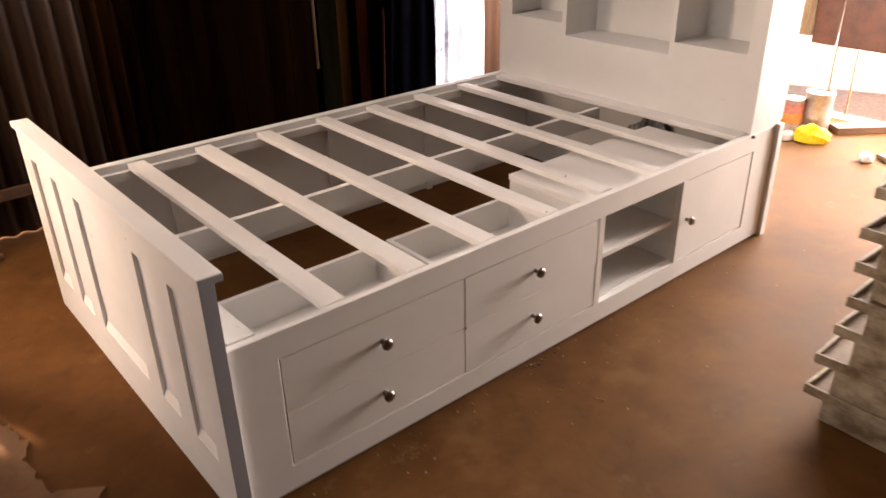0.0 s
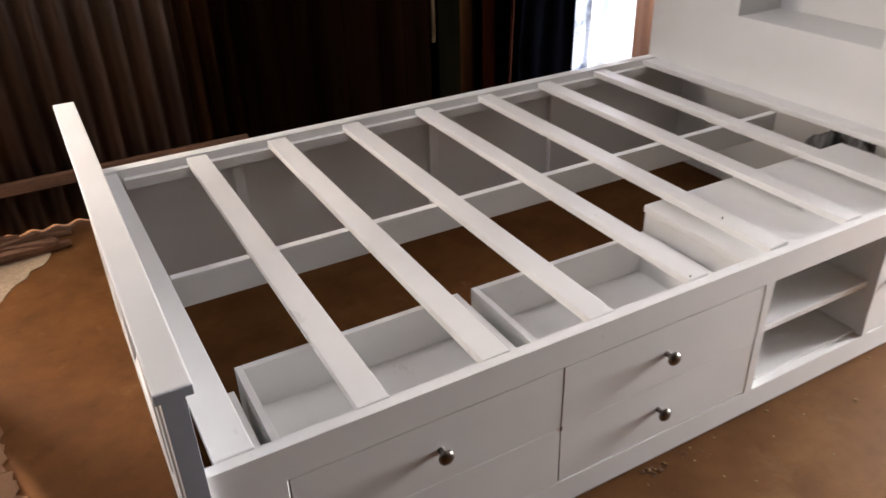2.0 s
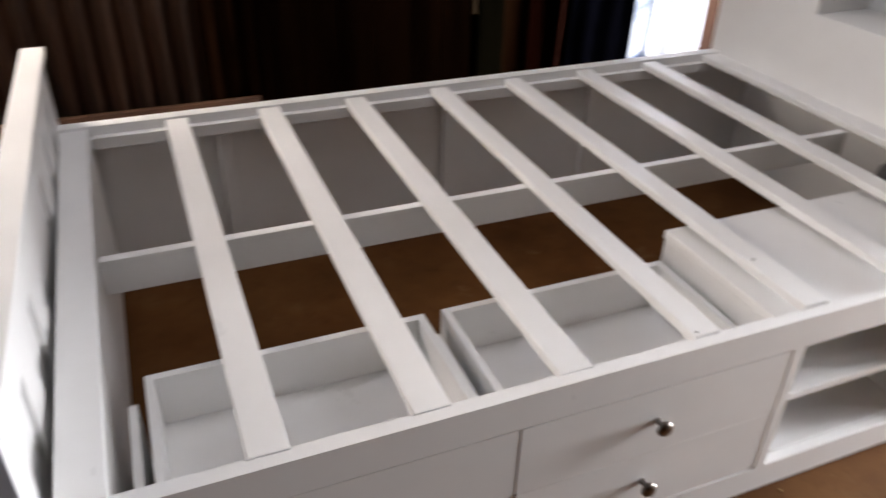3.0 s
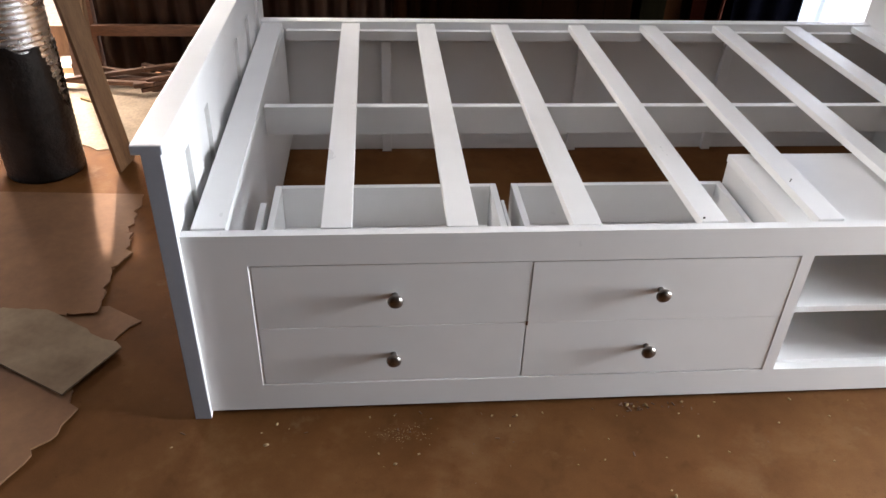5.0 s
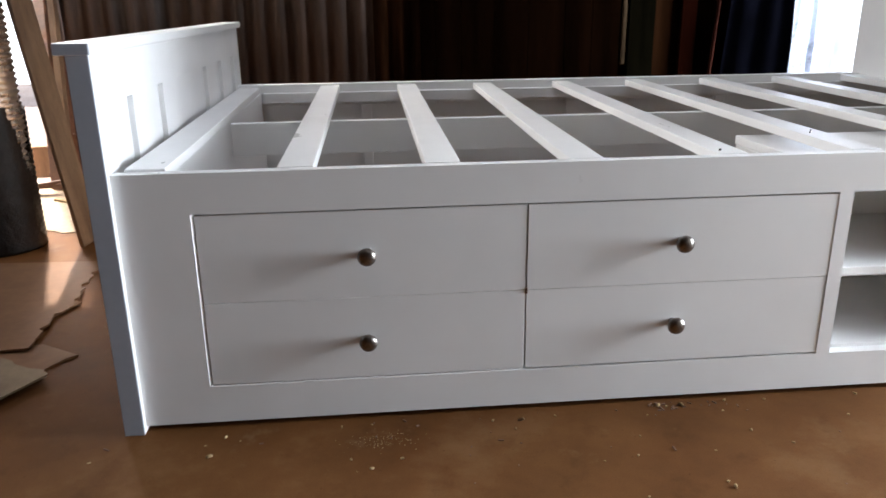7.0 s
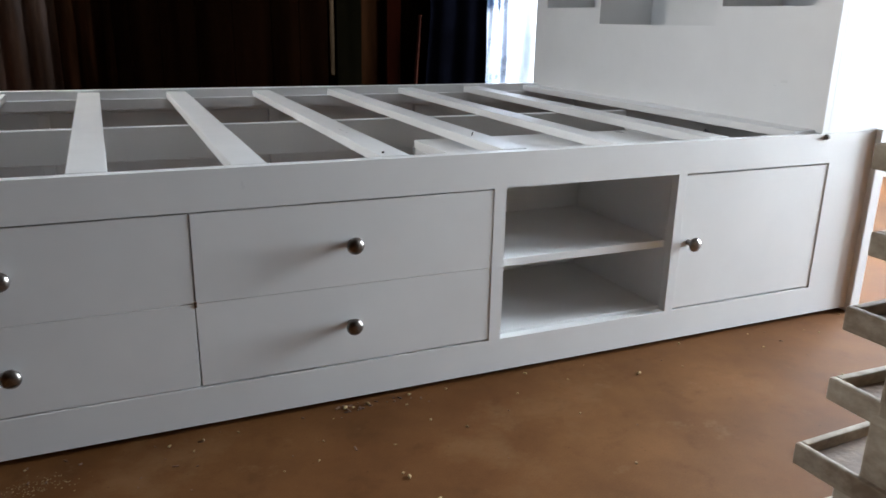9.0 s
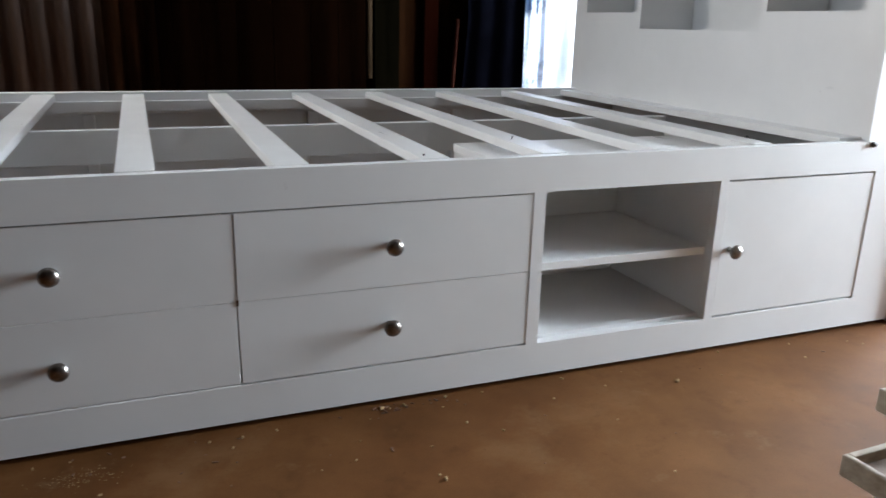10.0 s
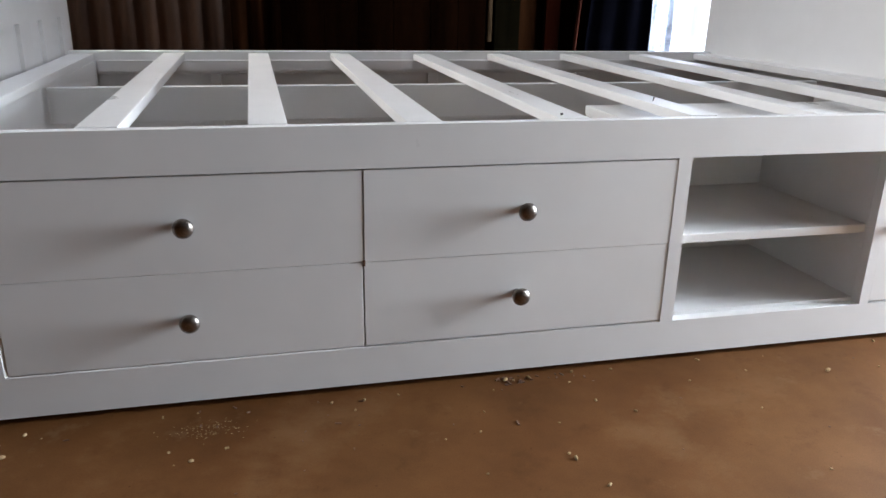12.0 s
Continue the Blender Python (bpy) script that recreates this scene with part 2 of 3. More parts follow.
# Paler than the floor, to take in the sun's glare there.
GLARE_FLOOR = two_tone("pale_glare_floor", (0.22, 0.15, 0.092), (0.37, 0.27, 0.18), 4, (1, 1, 1), 90, (0.8, 0.95), 0.0, 0.3, 0.002)

IRON.node_tree.nodes["Principled BSDF"].inputs["Specular IOR Level"].default_value = 0.45
BLACK_PLASTIC.node_tree.nodes["Principled BSDF"].inputs["Specular IOR Level"].default_value = 0.28
for m in (RUST, DIM_BROWN, GREY_BOARD, RED_BOARD, BROWN_BOARD, BLUE_BLACK, RED_STICK, DIM_BATTEN, PALE):
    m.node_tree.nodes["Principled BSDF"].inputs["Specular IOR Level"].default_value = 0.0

# ---- building blocks ----


def link_mesh(name, bm, mat, parent=None, label="", smooth=False):
    bmesh.ops.recalc_face_normals(bm, faces=bm.faces)
    me = bpy.data.meshes.new(name)
    bm.to_mesh(me)
    bm.free()
    if smooth:
        for p in me.polygons:
            p.use_smooth = True
    me.materials.append(mat)
    ob = new(name, me)
    if parent is not None:
        ob.parent = parent
    if label:
        tagged(ob, label)
    return ob


def part(name, bm, mat, parent, label="", smooth=False):
    return link_mesh(name, bm, mat, parent, label, smooth)


def box(x0, x1, y0, y1, z0, z1, bevel=0.002, bm=None, m=None):
    """A board with eased edges, added to bm."""
    made = bmesh.new()
    bmesh.ops.create_cube(made, size=1.0)
    for v in made.verts:
        v.co = Vector(((x0 + x1) / 2 + v.co.x * (x1 - x0), (y0 + y1) / 2 + v.co.y * (y1 - y0), (z0 + z1) / 2 + v.co.z * (z1 - z0)))
    if bevel:
        bmesh.ops.bevel(made, geom=made.edges[:], offset=bevel, segments=2, affect="EDGES", profile=0.6)
    if m is not None:
        made.transform(m)
    if bm is None:
        return made
    me = bpy.data.meshes.new("tmp")
    made.to_mesh(me)
    made.free()
    bm.from_mesh(me)
    bpy.data.meshes.remove(me)
    return bm


def lathe(profile, m=None, steps=24):
    """A turned solid round z from (radius, height) pairs."""
    bm = bmesh.new()
    rings = []
    for r, z in profile:
        if r < 1e-5:
            rings.append([bm.verts.new((0, 0, z))])
        else:
            rings.append([bm.verts.new((r * math.cos(2 * math.pi * k / steps), r * math.sin(2 * math.pi * k / steps), z)) for k in range(steps)])
    for a, b in zip(rings, rings[1:]):
        for k in range(steps):
            j = (k + 1) % steps
            if len(a) == 1 and len(b) > 1:
                bm.faces.new((a[0], b[j], b[k]))
            elif len(b) == 1 and len(a) > 1:
                bm.faces.new((a[k], a[j], b[0]))
            elif len(a) > 1:
                bm.faces.new((a[k], a[j], b[j], b[k]))
    if m is not None:
        bm.transform(m)
    return bm


def thing(name, label, category, place=(0, 0, 0), group="", kind=""):
    e = new(name)
    e.location = place
    return tagged(e, label, category, group, kind)


# ---- the setting: floor, walls, roof, yard ----
WALL_Y = 1.90

tagged(link_mesh("floor", box(-3.0, 3.74, -4.0, 1.96, -0.12, 0.0, 0), FLOOR), "worn brown earth-stained concrete workshop floor with dust", "floor", kind="structure")
bm = bmesh.new()
for a, b, c, d in ((-60, 60, 1.96, 60), (-60, 60, -60, -4.0), (3.74, 60, -4.0, 1.96), (-60, -3.0, -4.0, 1.96)):
    box(a, b, c, d, -0.3, -0.02, 0, bm)
tagged(link_mesh("ground", bm, YARD), "pale sunlit dry earth of the yard outside", "ground", kind="structure")


# Pale slab added so the ground outside the entrance burns out white.
tagged(link_mesh("pavement", box(3.742, 13.9, -4.0, 1.95, -0.019, -0.004, 0), PAVING), "pale slab added outside the entrance for its white glare", "pavement", kind="structure")


def corrugated(x0, x1, z0, z1, pitch=0.076, deep=0.009, thick=0.002):
    """A corrugated sheet standing in the x-z plane."""
    bm = bmesh.new()
    n = max(8, int((x1 - x0) / pitch * 8))
    rows = []
    for back in (0, thick):
        for z in (z0, (z0 + z1) / 2, z1):
            rows.append([bm.verts.new((x0 + (x1 - x0) * k / n, back + deep * math.sin(2 * math.pi * (x0 + (x1 - x0) * k / n) / pitch), z)) for k in range(n + 1)])
    for a, b in ((0, 1), (1, 2), (4, 3), (5, 4)):
        for k in range(n):
            bm.faces.new((rows[a][k], rows[a][k + 1], rows[b][k + 1], rows[b][k]))
    for a, b in ((0, 3), (5, 2)):
        for k in range(n):
            bm.faces.new((rows[b][k], rows[b][k + 1], rows[a][k + 1], rows[a][k]))
    return bm


wall_back = thing("wall_back", "dark rusty corrugated iron sheet wall on timber rails", "wall", (0, WALL_Y, 0), kind="structure")
# The last two sheets are unseen, placed to trim the sun patch.
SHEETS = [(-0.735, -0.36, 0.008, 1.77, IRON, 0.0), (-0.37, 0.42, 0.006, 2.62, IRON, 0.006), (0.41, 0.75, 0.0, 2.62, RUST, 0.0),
          (0.74, 1.44, 0.0, 2.62, DIM_BROWN, 0.006), (1.43, 2.05, 0.0, 2.62, DIM_BROWN, 0.0), (2.41, 3.76, 0.0, 2.62, RED_RUST, 0.0),
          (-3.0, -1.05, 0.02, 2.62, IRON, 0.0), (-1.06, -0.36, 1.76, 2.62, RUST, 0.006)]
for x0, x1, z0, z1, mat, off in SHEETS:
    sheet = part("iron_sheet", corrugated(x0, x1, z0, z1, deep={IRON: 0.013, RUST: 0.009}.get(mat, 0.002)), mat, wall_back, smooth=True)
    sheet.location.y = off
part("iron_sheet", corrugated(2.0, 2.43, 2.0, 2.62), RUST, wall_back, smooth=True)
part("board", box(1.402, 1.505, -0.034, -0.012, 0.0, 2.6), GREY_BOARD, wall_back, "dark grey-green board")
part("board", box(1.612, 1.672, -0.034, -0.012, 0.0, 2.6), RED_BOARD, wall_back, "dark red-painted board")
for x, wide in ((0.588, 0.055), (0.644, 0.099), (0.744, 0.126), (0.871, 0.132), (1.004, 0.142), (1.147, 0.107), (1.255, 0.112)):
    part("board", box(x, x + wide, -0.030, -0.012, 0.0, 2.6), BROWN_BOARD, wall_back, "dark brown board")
part("rail", box(-0.744, 0.58, -0.045, -0.018, 0.165, 0.205), OLD_BOARD, wall_back, "dark old timber rail")
part("rail", box(-0.744, 0.58, -0.045, -0.018, 1.3, 1.35), OLD_BOARD, wall_back, "dark old timber rail")
part("post", box(-0.79, -0.737, -0.017, 0.03, 0, 2.62), OLD_BOARD, wall_back, "dark old timber post")
part("post", box(1.985, 2.035, -0.06, 0.02, 0, 2.62), DIM_BROWN, wall_back, "dark old timber post")

# Side walls and roof are out of view; dark colours hold back bounced light.
bm = bmesh.new()
for a, b, c, d in ((-4.0, 0.1, 0, 2.62), (1.15, 1.96, 0, 2.62), (0.1, 1.15, 0, 0.55), (0.1, 1.15, 1.95, 2.62)):
    box(-3.1, -3.0, a, b, c, d, 0, bm)
tagged(link_mesh("wall_west", bm, RUST), "unseen dark rusty iron sheet wall with an added window", "wall", kind="structure")
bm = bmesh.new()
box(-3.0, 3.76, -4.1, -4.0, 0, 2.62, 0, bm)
tagged(link_mesh("wall_south", bm, RUST), "unseen dark rusty iron sheet wall without openings", "wall", kind="structure")
bm = bmesh.new()
for a, b, c, d in ((-4.1, -1.45, 0, 2.62), (1.5, 1.96, 0, 2.62), (-1.45, 1.5, 2.05, 2.62)):
    box(3.76, 3.86, a, b, c, d, 0, bm)
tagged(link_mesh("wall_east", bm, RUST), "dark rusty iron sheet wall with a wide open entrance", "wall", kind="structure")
tagged(link_mesh("ceiling", box(-3.2, 3.95, -4.2, 2.15, 2.62, 2.68, 0), ROOF), "dark sheet-iron workshop roof", "ceiling", kind="structure")
# Opaque sheet out of view, added over the overhead fill.
tagged(link_mesh("skylight", box(-0.2, 1.7, 0.3, 1.1, 2.605, 2.6195, 0.001), SHEET), "unseen milky roof sheet added above the overhead fill lamp", "skylight", kind="structure")

# glowing boards added for the white glare far behind the openings
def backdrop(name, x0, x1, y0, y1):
    m, nodes, links, shader = material(name + "_glow")
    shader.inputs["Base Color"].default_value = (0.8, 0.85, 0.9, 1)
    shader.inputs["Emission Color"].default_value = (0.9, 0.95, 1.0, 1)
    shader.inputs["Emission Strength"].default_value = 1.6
    tagged(link_mesh(name, box(x0, x1, y0, y1, -0.02, 2.4, 0), m), "glowing board for the white glare beyond the yard", "backdrop", kind="structure")


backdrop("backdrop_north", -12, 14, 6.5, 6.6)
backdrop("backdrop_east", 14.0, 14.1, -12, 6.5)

# ---- the bed ----
bed = thing("storage_bed", "white painted wooden storage bed with drawers and bookcase headboard", "bed")
L_FACE = 2.09
W = 1.215

# front face frame with its openings
XS = dict(d1=0.111, m0=0.6255, m1=0.6265, d2=1.139, c0=1.163, c1=1.547, k0=1.567, k1=1.958)
Z0, Z1 = 0.074, 0.362
bm = bmesh.new()
box(0.0, L_FACE, 0, 0.02, Z1, 0.4255, 0.0, bm)
box(0.0, L_FACE, 0, 0.02, 0.0095, Z0, 0.0, bm)
for a, b in ((0.0, XS["d1"]), (XS["d2"], XS["c0"]), (XS["c1"], XS["k0"]), (XS["k1"], L_FACE)):
    box(a, b, 0, 0.02, Z0, Z1, 0.0, bm)
bmesh.ops.remove_doubles(bm, verts=bm.verts, dist=1e-5)
part("front_panel", bm, WHITE, bed)


def bead(x0, z0, x1, z1, size, flip):
    """A thin filled chamfer along one side of an opening."""
    a, b = Vector((x0, 0, z0)), Vector((x1, 0, z1))
    inward = Vector((0, 0, 1)) if flip else Vector((1, 0, 0))
    bm = bmesh.new()
    ends = [[bm.verts.new(p + o) for o in (Vector((0, 0.0005, 0)), inward * size + Vector((0, size, 0)), Vector((0, size, 0)))] for p in (a, b)]
    for k in range(3):
        bm.faces.new((ends[0][k], ends[0][(k + 1) % 3], ends[1][(k + 1) % 3], ends[1][k]))
    bm.faces.new(ends[0])
    bm.faces.new(ends[1])
    return bm


part("bead", bead(XS["d1"], Z0, XS["d1"], Z1, 0.0042, False), WHITE, bed)
part("bead", bead(XS["d1"], Z0, XS["m0"], Z0, 0.0016, True), WHITE, bed)


def knob(parent, x, y, z):
    m = Matrix.Translation((x, y, z)) @ Matrix.Rotation(radians(90), 4, "X")
    prof = [(0, 0), (0.0065, 0), (0.0055, 0.004), (0.005, 0.010), (0.0075, 0.014), (0.0135, 0.0175), (0.0148, 0.0205), (0.0138, 0.024), (0.0095, 0.0275), (0.004, 0.0288), (0, 0.029)]
    return part("knob", lathe(prof, m), NICKEL, parent, "brushed nickel knob", True)


def drawer(x0, x1, z0, z1, bx0, bx1, kx, kz, inset, skew=0.0):
    """A drawer whose front may hang a little out of square."""
    lean = Matrix(((1, 0, skew, -skew * z1), (0, 1, 0, 0), (0, 0, 1, 0), (0, 0, 0, 1)))
    front = part("drawer", box(x0, x1, inset, inset + 0.017, z0, z1, 0.0007, m=lean), WHITE, bed)
    y0, y1 = inset + 0.0172, 0.344
    zb, zt = z0 + 0.012, z1 - 0.024
    part("drawer_side", box(bx0, bx0 + 0.014, y0, y1, zb, zt, 0.0015), WHITE, front)
    part("drawer_side", box(bx1 - 0.014, bx1, y0, y1, zb, zt, 0.0015), WHITE, front)
    part("drawer_back", box(bx0 + 0.0141, bx1 - 0.0141, y1 - 0.014, y1, zb, zt, 0.0015), WHITE, front)
    part("drawer_bottom", box(bx0 + 0.0141, bx1 - 0.0141, y0, y1 - 0.0141, zb, zb + 0.007, 0), WHITE, front)
    knob(front, kx, inset + 0.0005, kz)
    return front


ZM = 0.2165
drawer(XS["d1"] + 0.0045, XS["m0"] + 0.0002, ZM + 0.0006, Z1 - 0.0028, 0.123, 0.604, 0.372, 0.290, 0.0014)
drawer(XS["d1"] + 0.0045, XS["m0"] - 0.001, Z0 + 0.003, ZM, 0.123, 0.604, 0.369, 0.146, 0.0008)
drawer(XS["m1"] + 0.0006, XS["d2"] - 0.0006, ZM + 0.0006, Z1 - 0.0028, 0.638, 1.120, 0.878, 0.290, 0.0007)
drawer(XS["m1"] - 0.0004, XS["d2"] - 0.0014, Z0 + 0.0032, ZM, 0.638, 1.120, 0.875, 0.149, 0.0009, -0.011)

# drawer runners' side boards
for x in (0.094, 0.6105, 1.1225):
    part("runner_board", box(x, x + 0.007 if x > 0.5 else x + 0.014, 0.0205, 0.30, 0.03, 0.318, 0.0015), WHITE, bed)

# cabinet with open shelf and door
cabinet = part("cabinet_top", box(1.131, 1.846, 0.0205, 0.36, 0.3772, 0.395, 0.0015), WHITE, bed)
part("cabinet_side", box(1.131, 1.149, 0.0205, 0.355, 0.02, 0.377, 0.0015), WHITE, cabinet)
part("cabinet_side", box(1.547, 1.565, 0.0205, 0.34, 0.0801, 0.377, 0.0), WHITE, cabinet)
part("cabinet_side", box(1.828, 1.846, 0.0205, 0.355, 0.02, 0.377, 0.0015), WHITE, cabinet)
part("cabinet_floor", box(1.1492, 1.8278, 0.0205, 0.34, 0.062, 0.080, 0.0), WHITE, cabinet)
part("cabinet_back", box(1.1492, 1.8278, 0.3402, 0.355, 0.02, 0.377, 0.0), WHITE, cabinet)
part("shelf", box(1.1495, 1.5468, 0.022, 0.34, 0.207, 0.223, 0.002), WHITE, cabinet)
door = part("door", box(XS["k0"] + 0.0015, XS["k1"] - 0.0012, 0.0016, 0.0185, Z0 + 0.004, Z1 - 0.0042, 0.0012), WHITE, bed)
knob(door, 1.590, 0.002, 0.219)
bolt = lathe([(0, 0), (0.006, 0), (0.006, 0.004), (0.0035, 0.0045), (0.0035, 0.009), (0, 0.0095)], Matrix.Translation((1.934, 0.0, 0.419)) @ Matrix.Rotation(radians(90), 4, "X"), 12)
part("bolt", bolt, DARK_STEEL, bed, "dark steel bolt end")

# back rail and back panel
part("back_rail", box(0.0, L_FACE, 1.180, W, 0.375, 0.437, 0.002), WHITE, bed)
part("back_panel", box(0.0, L_FACE, 1.197, W - 0.004, 0.002, 0.3748, 0.0), WHITE, bed)
for x in (0.36, 0.985, 1.46):
    part("cleat", box(x, x + 0.03, 1.178, 1.1968, 0.002, 0.3748, 0.002), WHITE, bed)
# foot rail, its inner panel, and head rail
FOOT_SKEW = Matrix(((1, -0.012, 0, 0.0005), (0, 1, 0, 0), (0, 0, 1, 0), (0, 0, 0, 1)))     # nailed a little out of square
part("foot_rail", box(0.018, 0.078, 0.0202, 1.1798, 0.412, 0.430, 0.002, m=FOOT_SKEW), WHITE, bed)
part("foot_inner_panel", box(0.05, 0.068, 0.0204, 1.1796, 0.06, 0.4118, 0.001), WHITE, bed)
part("head_rail", box(1.862, 1.9245, 0.0202, 1.1798, 0.414, 0.432, 0.002), WHITE, bed)
# ledgers under the slats, middle beam
# Front ledger hangs low to block light behind the drawers' top gap.
part("ledger", box(0.0763, 1.12, 0.0202, 0.036, 0.345, 0.4135, 0.001), WHITE, bed)
# Hidden strip added to keep the gap between the drawer columns dark.
part("gap_blocker", box(0.6185, 0.634, 0.0205, 0.036, 0.02, 0.3445, 0.001), WHITE, bed)
part("ledger", box(0.0763, 1.861, 1.160, 1.1798, 0.385, 0.4135, 0.001), WHITE, bed)
part("middle_beam", box(0.0765, 1.8612, 0.593, 0.613, 0.338, 0.411, 0.002), WHITE, bed)
SLAT_FALL = Matrix(((1, 0, 0, 0), (0, 1, 0, 0), (0, 0.0045, 1, -0.0053), (0, 0, 0, 1)))     # slats fall a few millimetres to the front
for x, wide, gap in ((0.242, 0.055, 0), (0.468, 0.055, 0), (0.696, 0.054, 0), (0.939, 0.050, 0.005), (1.166, 0.050, 0.006), (1.401, 0.050, 0.004), (1.635, 0.051, 0.003)):
    part("slat", box(x, x + wide, 0.0215 + gap, 1.1785, 0.414, 0.4315 + random.uniform(-0.001, 0.001), 0.002, m=SLAT_FALL), WHITE, bed)

# a nail and a staple left standing in two slats, and a chip knocked off where four drawers meet
part("nail", lathe([(0, 0), (0.0009, 0), (0.0009, 0.0055), (0.0018, 0.0057), (0.0018, 0.0067), (0, 0.0068)], Matrix.Translation((1.172, 0.165, 0.430)) @ Matrix.Rotation(radians(14), 4, "Y"), 10), DARK_STEEL, bed, "bent dark nail")
part("staple", box(0.9405, 0.9445, 0.0285, 0.0297, 0.430, 0.4333, 0.0003), DARK_STEEL, bed, "dark steel staple")
part("paint_chip", box(0.6245, 0.6285, -0.0002, 0.0012, 0.2105, 0.2205, 0.0005), OLD_BOARD, bed, "small chip of bare brown wood")

# footboard: core panel, rails and stiles on both faces, cap
FY0, FY1 = -0.010, 1.242
foot = part("footboard", box(-0.019, -0.007, FY0, FY1, 0.0, 0.598, 0.0), WHITE, bed)
RECESS = [(0.057, 0.163), (0.248, 0.354), (0.44, 0.76), (0.846, 0.952), (1.037, 1.143)]
for x0, x1 in ((-0.0285, -0.0191), (-0.0069, 0.0025)):
    bm = bmesh.new()
    box(x0, x1, FY0, FY1, 0.525, 0.598, 0.0, bm)
    box(x0, x1, FY0, FY1, 0.0, 0.135, 0.0, bm)
    y = FY0
    for a, b in RECESS + [(FY1, FY1)]:
        box(x0, x1, y, a, 0.135, 0.525, 0.0, bm)
        y = b
    bmesh.ops.remove_doubles(bm, verts=bm.verts, dist=1e-5)
    part("stile_frame", bm, WHITE, foot)
for a, b in RECESS:
    bm = bmesh.new()
    ends = [[bm.verts.new((x, y, z)) for x, z in ((-0.0278, 0.1352), (-0.0192, 0.1352), (-0.0192, 0.158))] for y in (a + 0.0003, b - 0.0003)]
    for k in range(3):
        bm.faces.new((ends[0][k], ends[0][(k + 1) % 3], ends[1][(k + 1) % 3], ends[1][k]))
    bm.faces.new(ends[0])
    bm.faces.new(ends[1])
    part("sill", bm, WHITE, foot)
part("edge_strip", box(-0.0285, 0.0025, FY0 - 0.0025, FY0 - 0.0001, 0.0, 0.598, 0.0008), PRIMER, foot, "grey primed front edge")
part("cap", box(-0.037, 0.013, FY0 - 0.022, FY1 + 0.01, 0.5982, 0.615, 0.003), WHITE, foot)
part("edge_strip", box(-0.036, 0.012, FY0 - 0.0245, FY0 - 0.0221, 0.5992, 0.614, 0.0008), PRIMER, foot, "grey primed front edge")

# bookcase headboard
HX0, HX1, HT = 1.925, 2.13, 1.14
bm = bmesh.new()
NICHES = [(0.06, 0.342, 0.687), (0.360, 0.846, 0.640), (0.868, 1.148, 0.687)]
box(HX0, HX0 + 0.018, 0.003, W + 0.004, 0.4258, 0.640, 0.0, bm)
y = 0.003
for a, b, z in NICHES:
    box(HX0, HX0 + 0.018, y, a, 0.640, HT - 0.2, 0.0, bm)
    if z > 0.64:
        box(HX0, HX0 + 0.018, a, b, 0.640, z, 0.0, bm)
    y = b
box(HX0, HX0 + 0.018, y, W + 0.004, 0.640, HT - 0.2, 0.0, bm)
box(HX0, HX0 + 0.018, 0.003, W + 0.004, HT - 0.2, HT, 0.0, bm)
bmesh.ops.remove_doubles(bm, verts=bm.verts, dist=1e-5)
head = part("headboard", bm, WHITE, bed)
part("back_board", box(HX1 - 0.012, HX1, 0.003, W + 0.004, 0.44, HT, 0.0), WHITE, head)
part("side_board", box(HX0 + 0.0182, HX1 - 0.0122, 0.003, 0.021, 0.4258, HT, 0.001), WHITE, head)
part("side_board", box(HX0 + 0.0182, HX1 - 0.0122, W - 0.014, W + 0.004, 0.4385, HT, 0.001), WHITE, head)
# Hidden board, added to shade the space under the headboard.
part("bottom_board", box(HX0 + 0.0182, HX1 - 0.0122, 0.0212, W - 0.0142, 0.4262, 0.438, 0.0), WHITE, head)
part("top_board", box(HX0 - 0.015, HX1 + 0.01, -0.012, W + 0.02, HT + 0.0005, HT + 0.02, 0.003), WHITE, head)
for a, b, z in NICHES:
    part("niche_floor", box(HX0 + 0.0183, HX1 - 0.0123, a + 0.0002, b - 0.0002, z - 0.016, z - 0.0003, 0.0), WHITE, head)
for y, z in ((0.351, 0.60), (0.857, 0.60), (0.04, 0.689), (1.17, 0.689)):
    part("divider", box(HX0 + 0.0184, HX1 - 0.0124, y - 0.0088, y + 0.0088, z, HT - 0.001, 0.0), WHITE, head)
part("end_panel", box(L_FACE + 0.0005, L_FACE + 0.030, -0.014, W + 0.02, 0.0, 0.4315, 0.002), WHITE, bed)

# ---- things round the bed ----
# roll of wrapped sheeting, standing
roll = thing("plastic_roll", "tall standing roll of ribbed sheeting, black plastic round its foot", "roll", (-0.688, 1.085, 0))
RIB = 0.0165
prof, z = [(0, 0), (0.102, 0.0)], 0.004
while z < 1.15:
    prof += [(0.1022, z), (0.1072, z + 0.0035), (0.1085, z + 0.0075), (0.1072, z + 0.0115), (0.1022, z + 0.015)]
    z += RIB
prof += [(0.1, z), (0.03, z + 0.002), (0.03, z - 0.3), (0, z - 0.3)]
part("rolled_sheet", lathe(prof, None, 48), FOIL, roll, "ribbed silver-grey sheeting", True)
bm = bmesh.new()
N, rings, heights = 72, [], []
k = 0
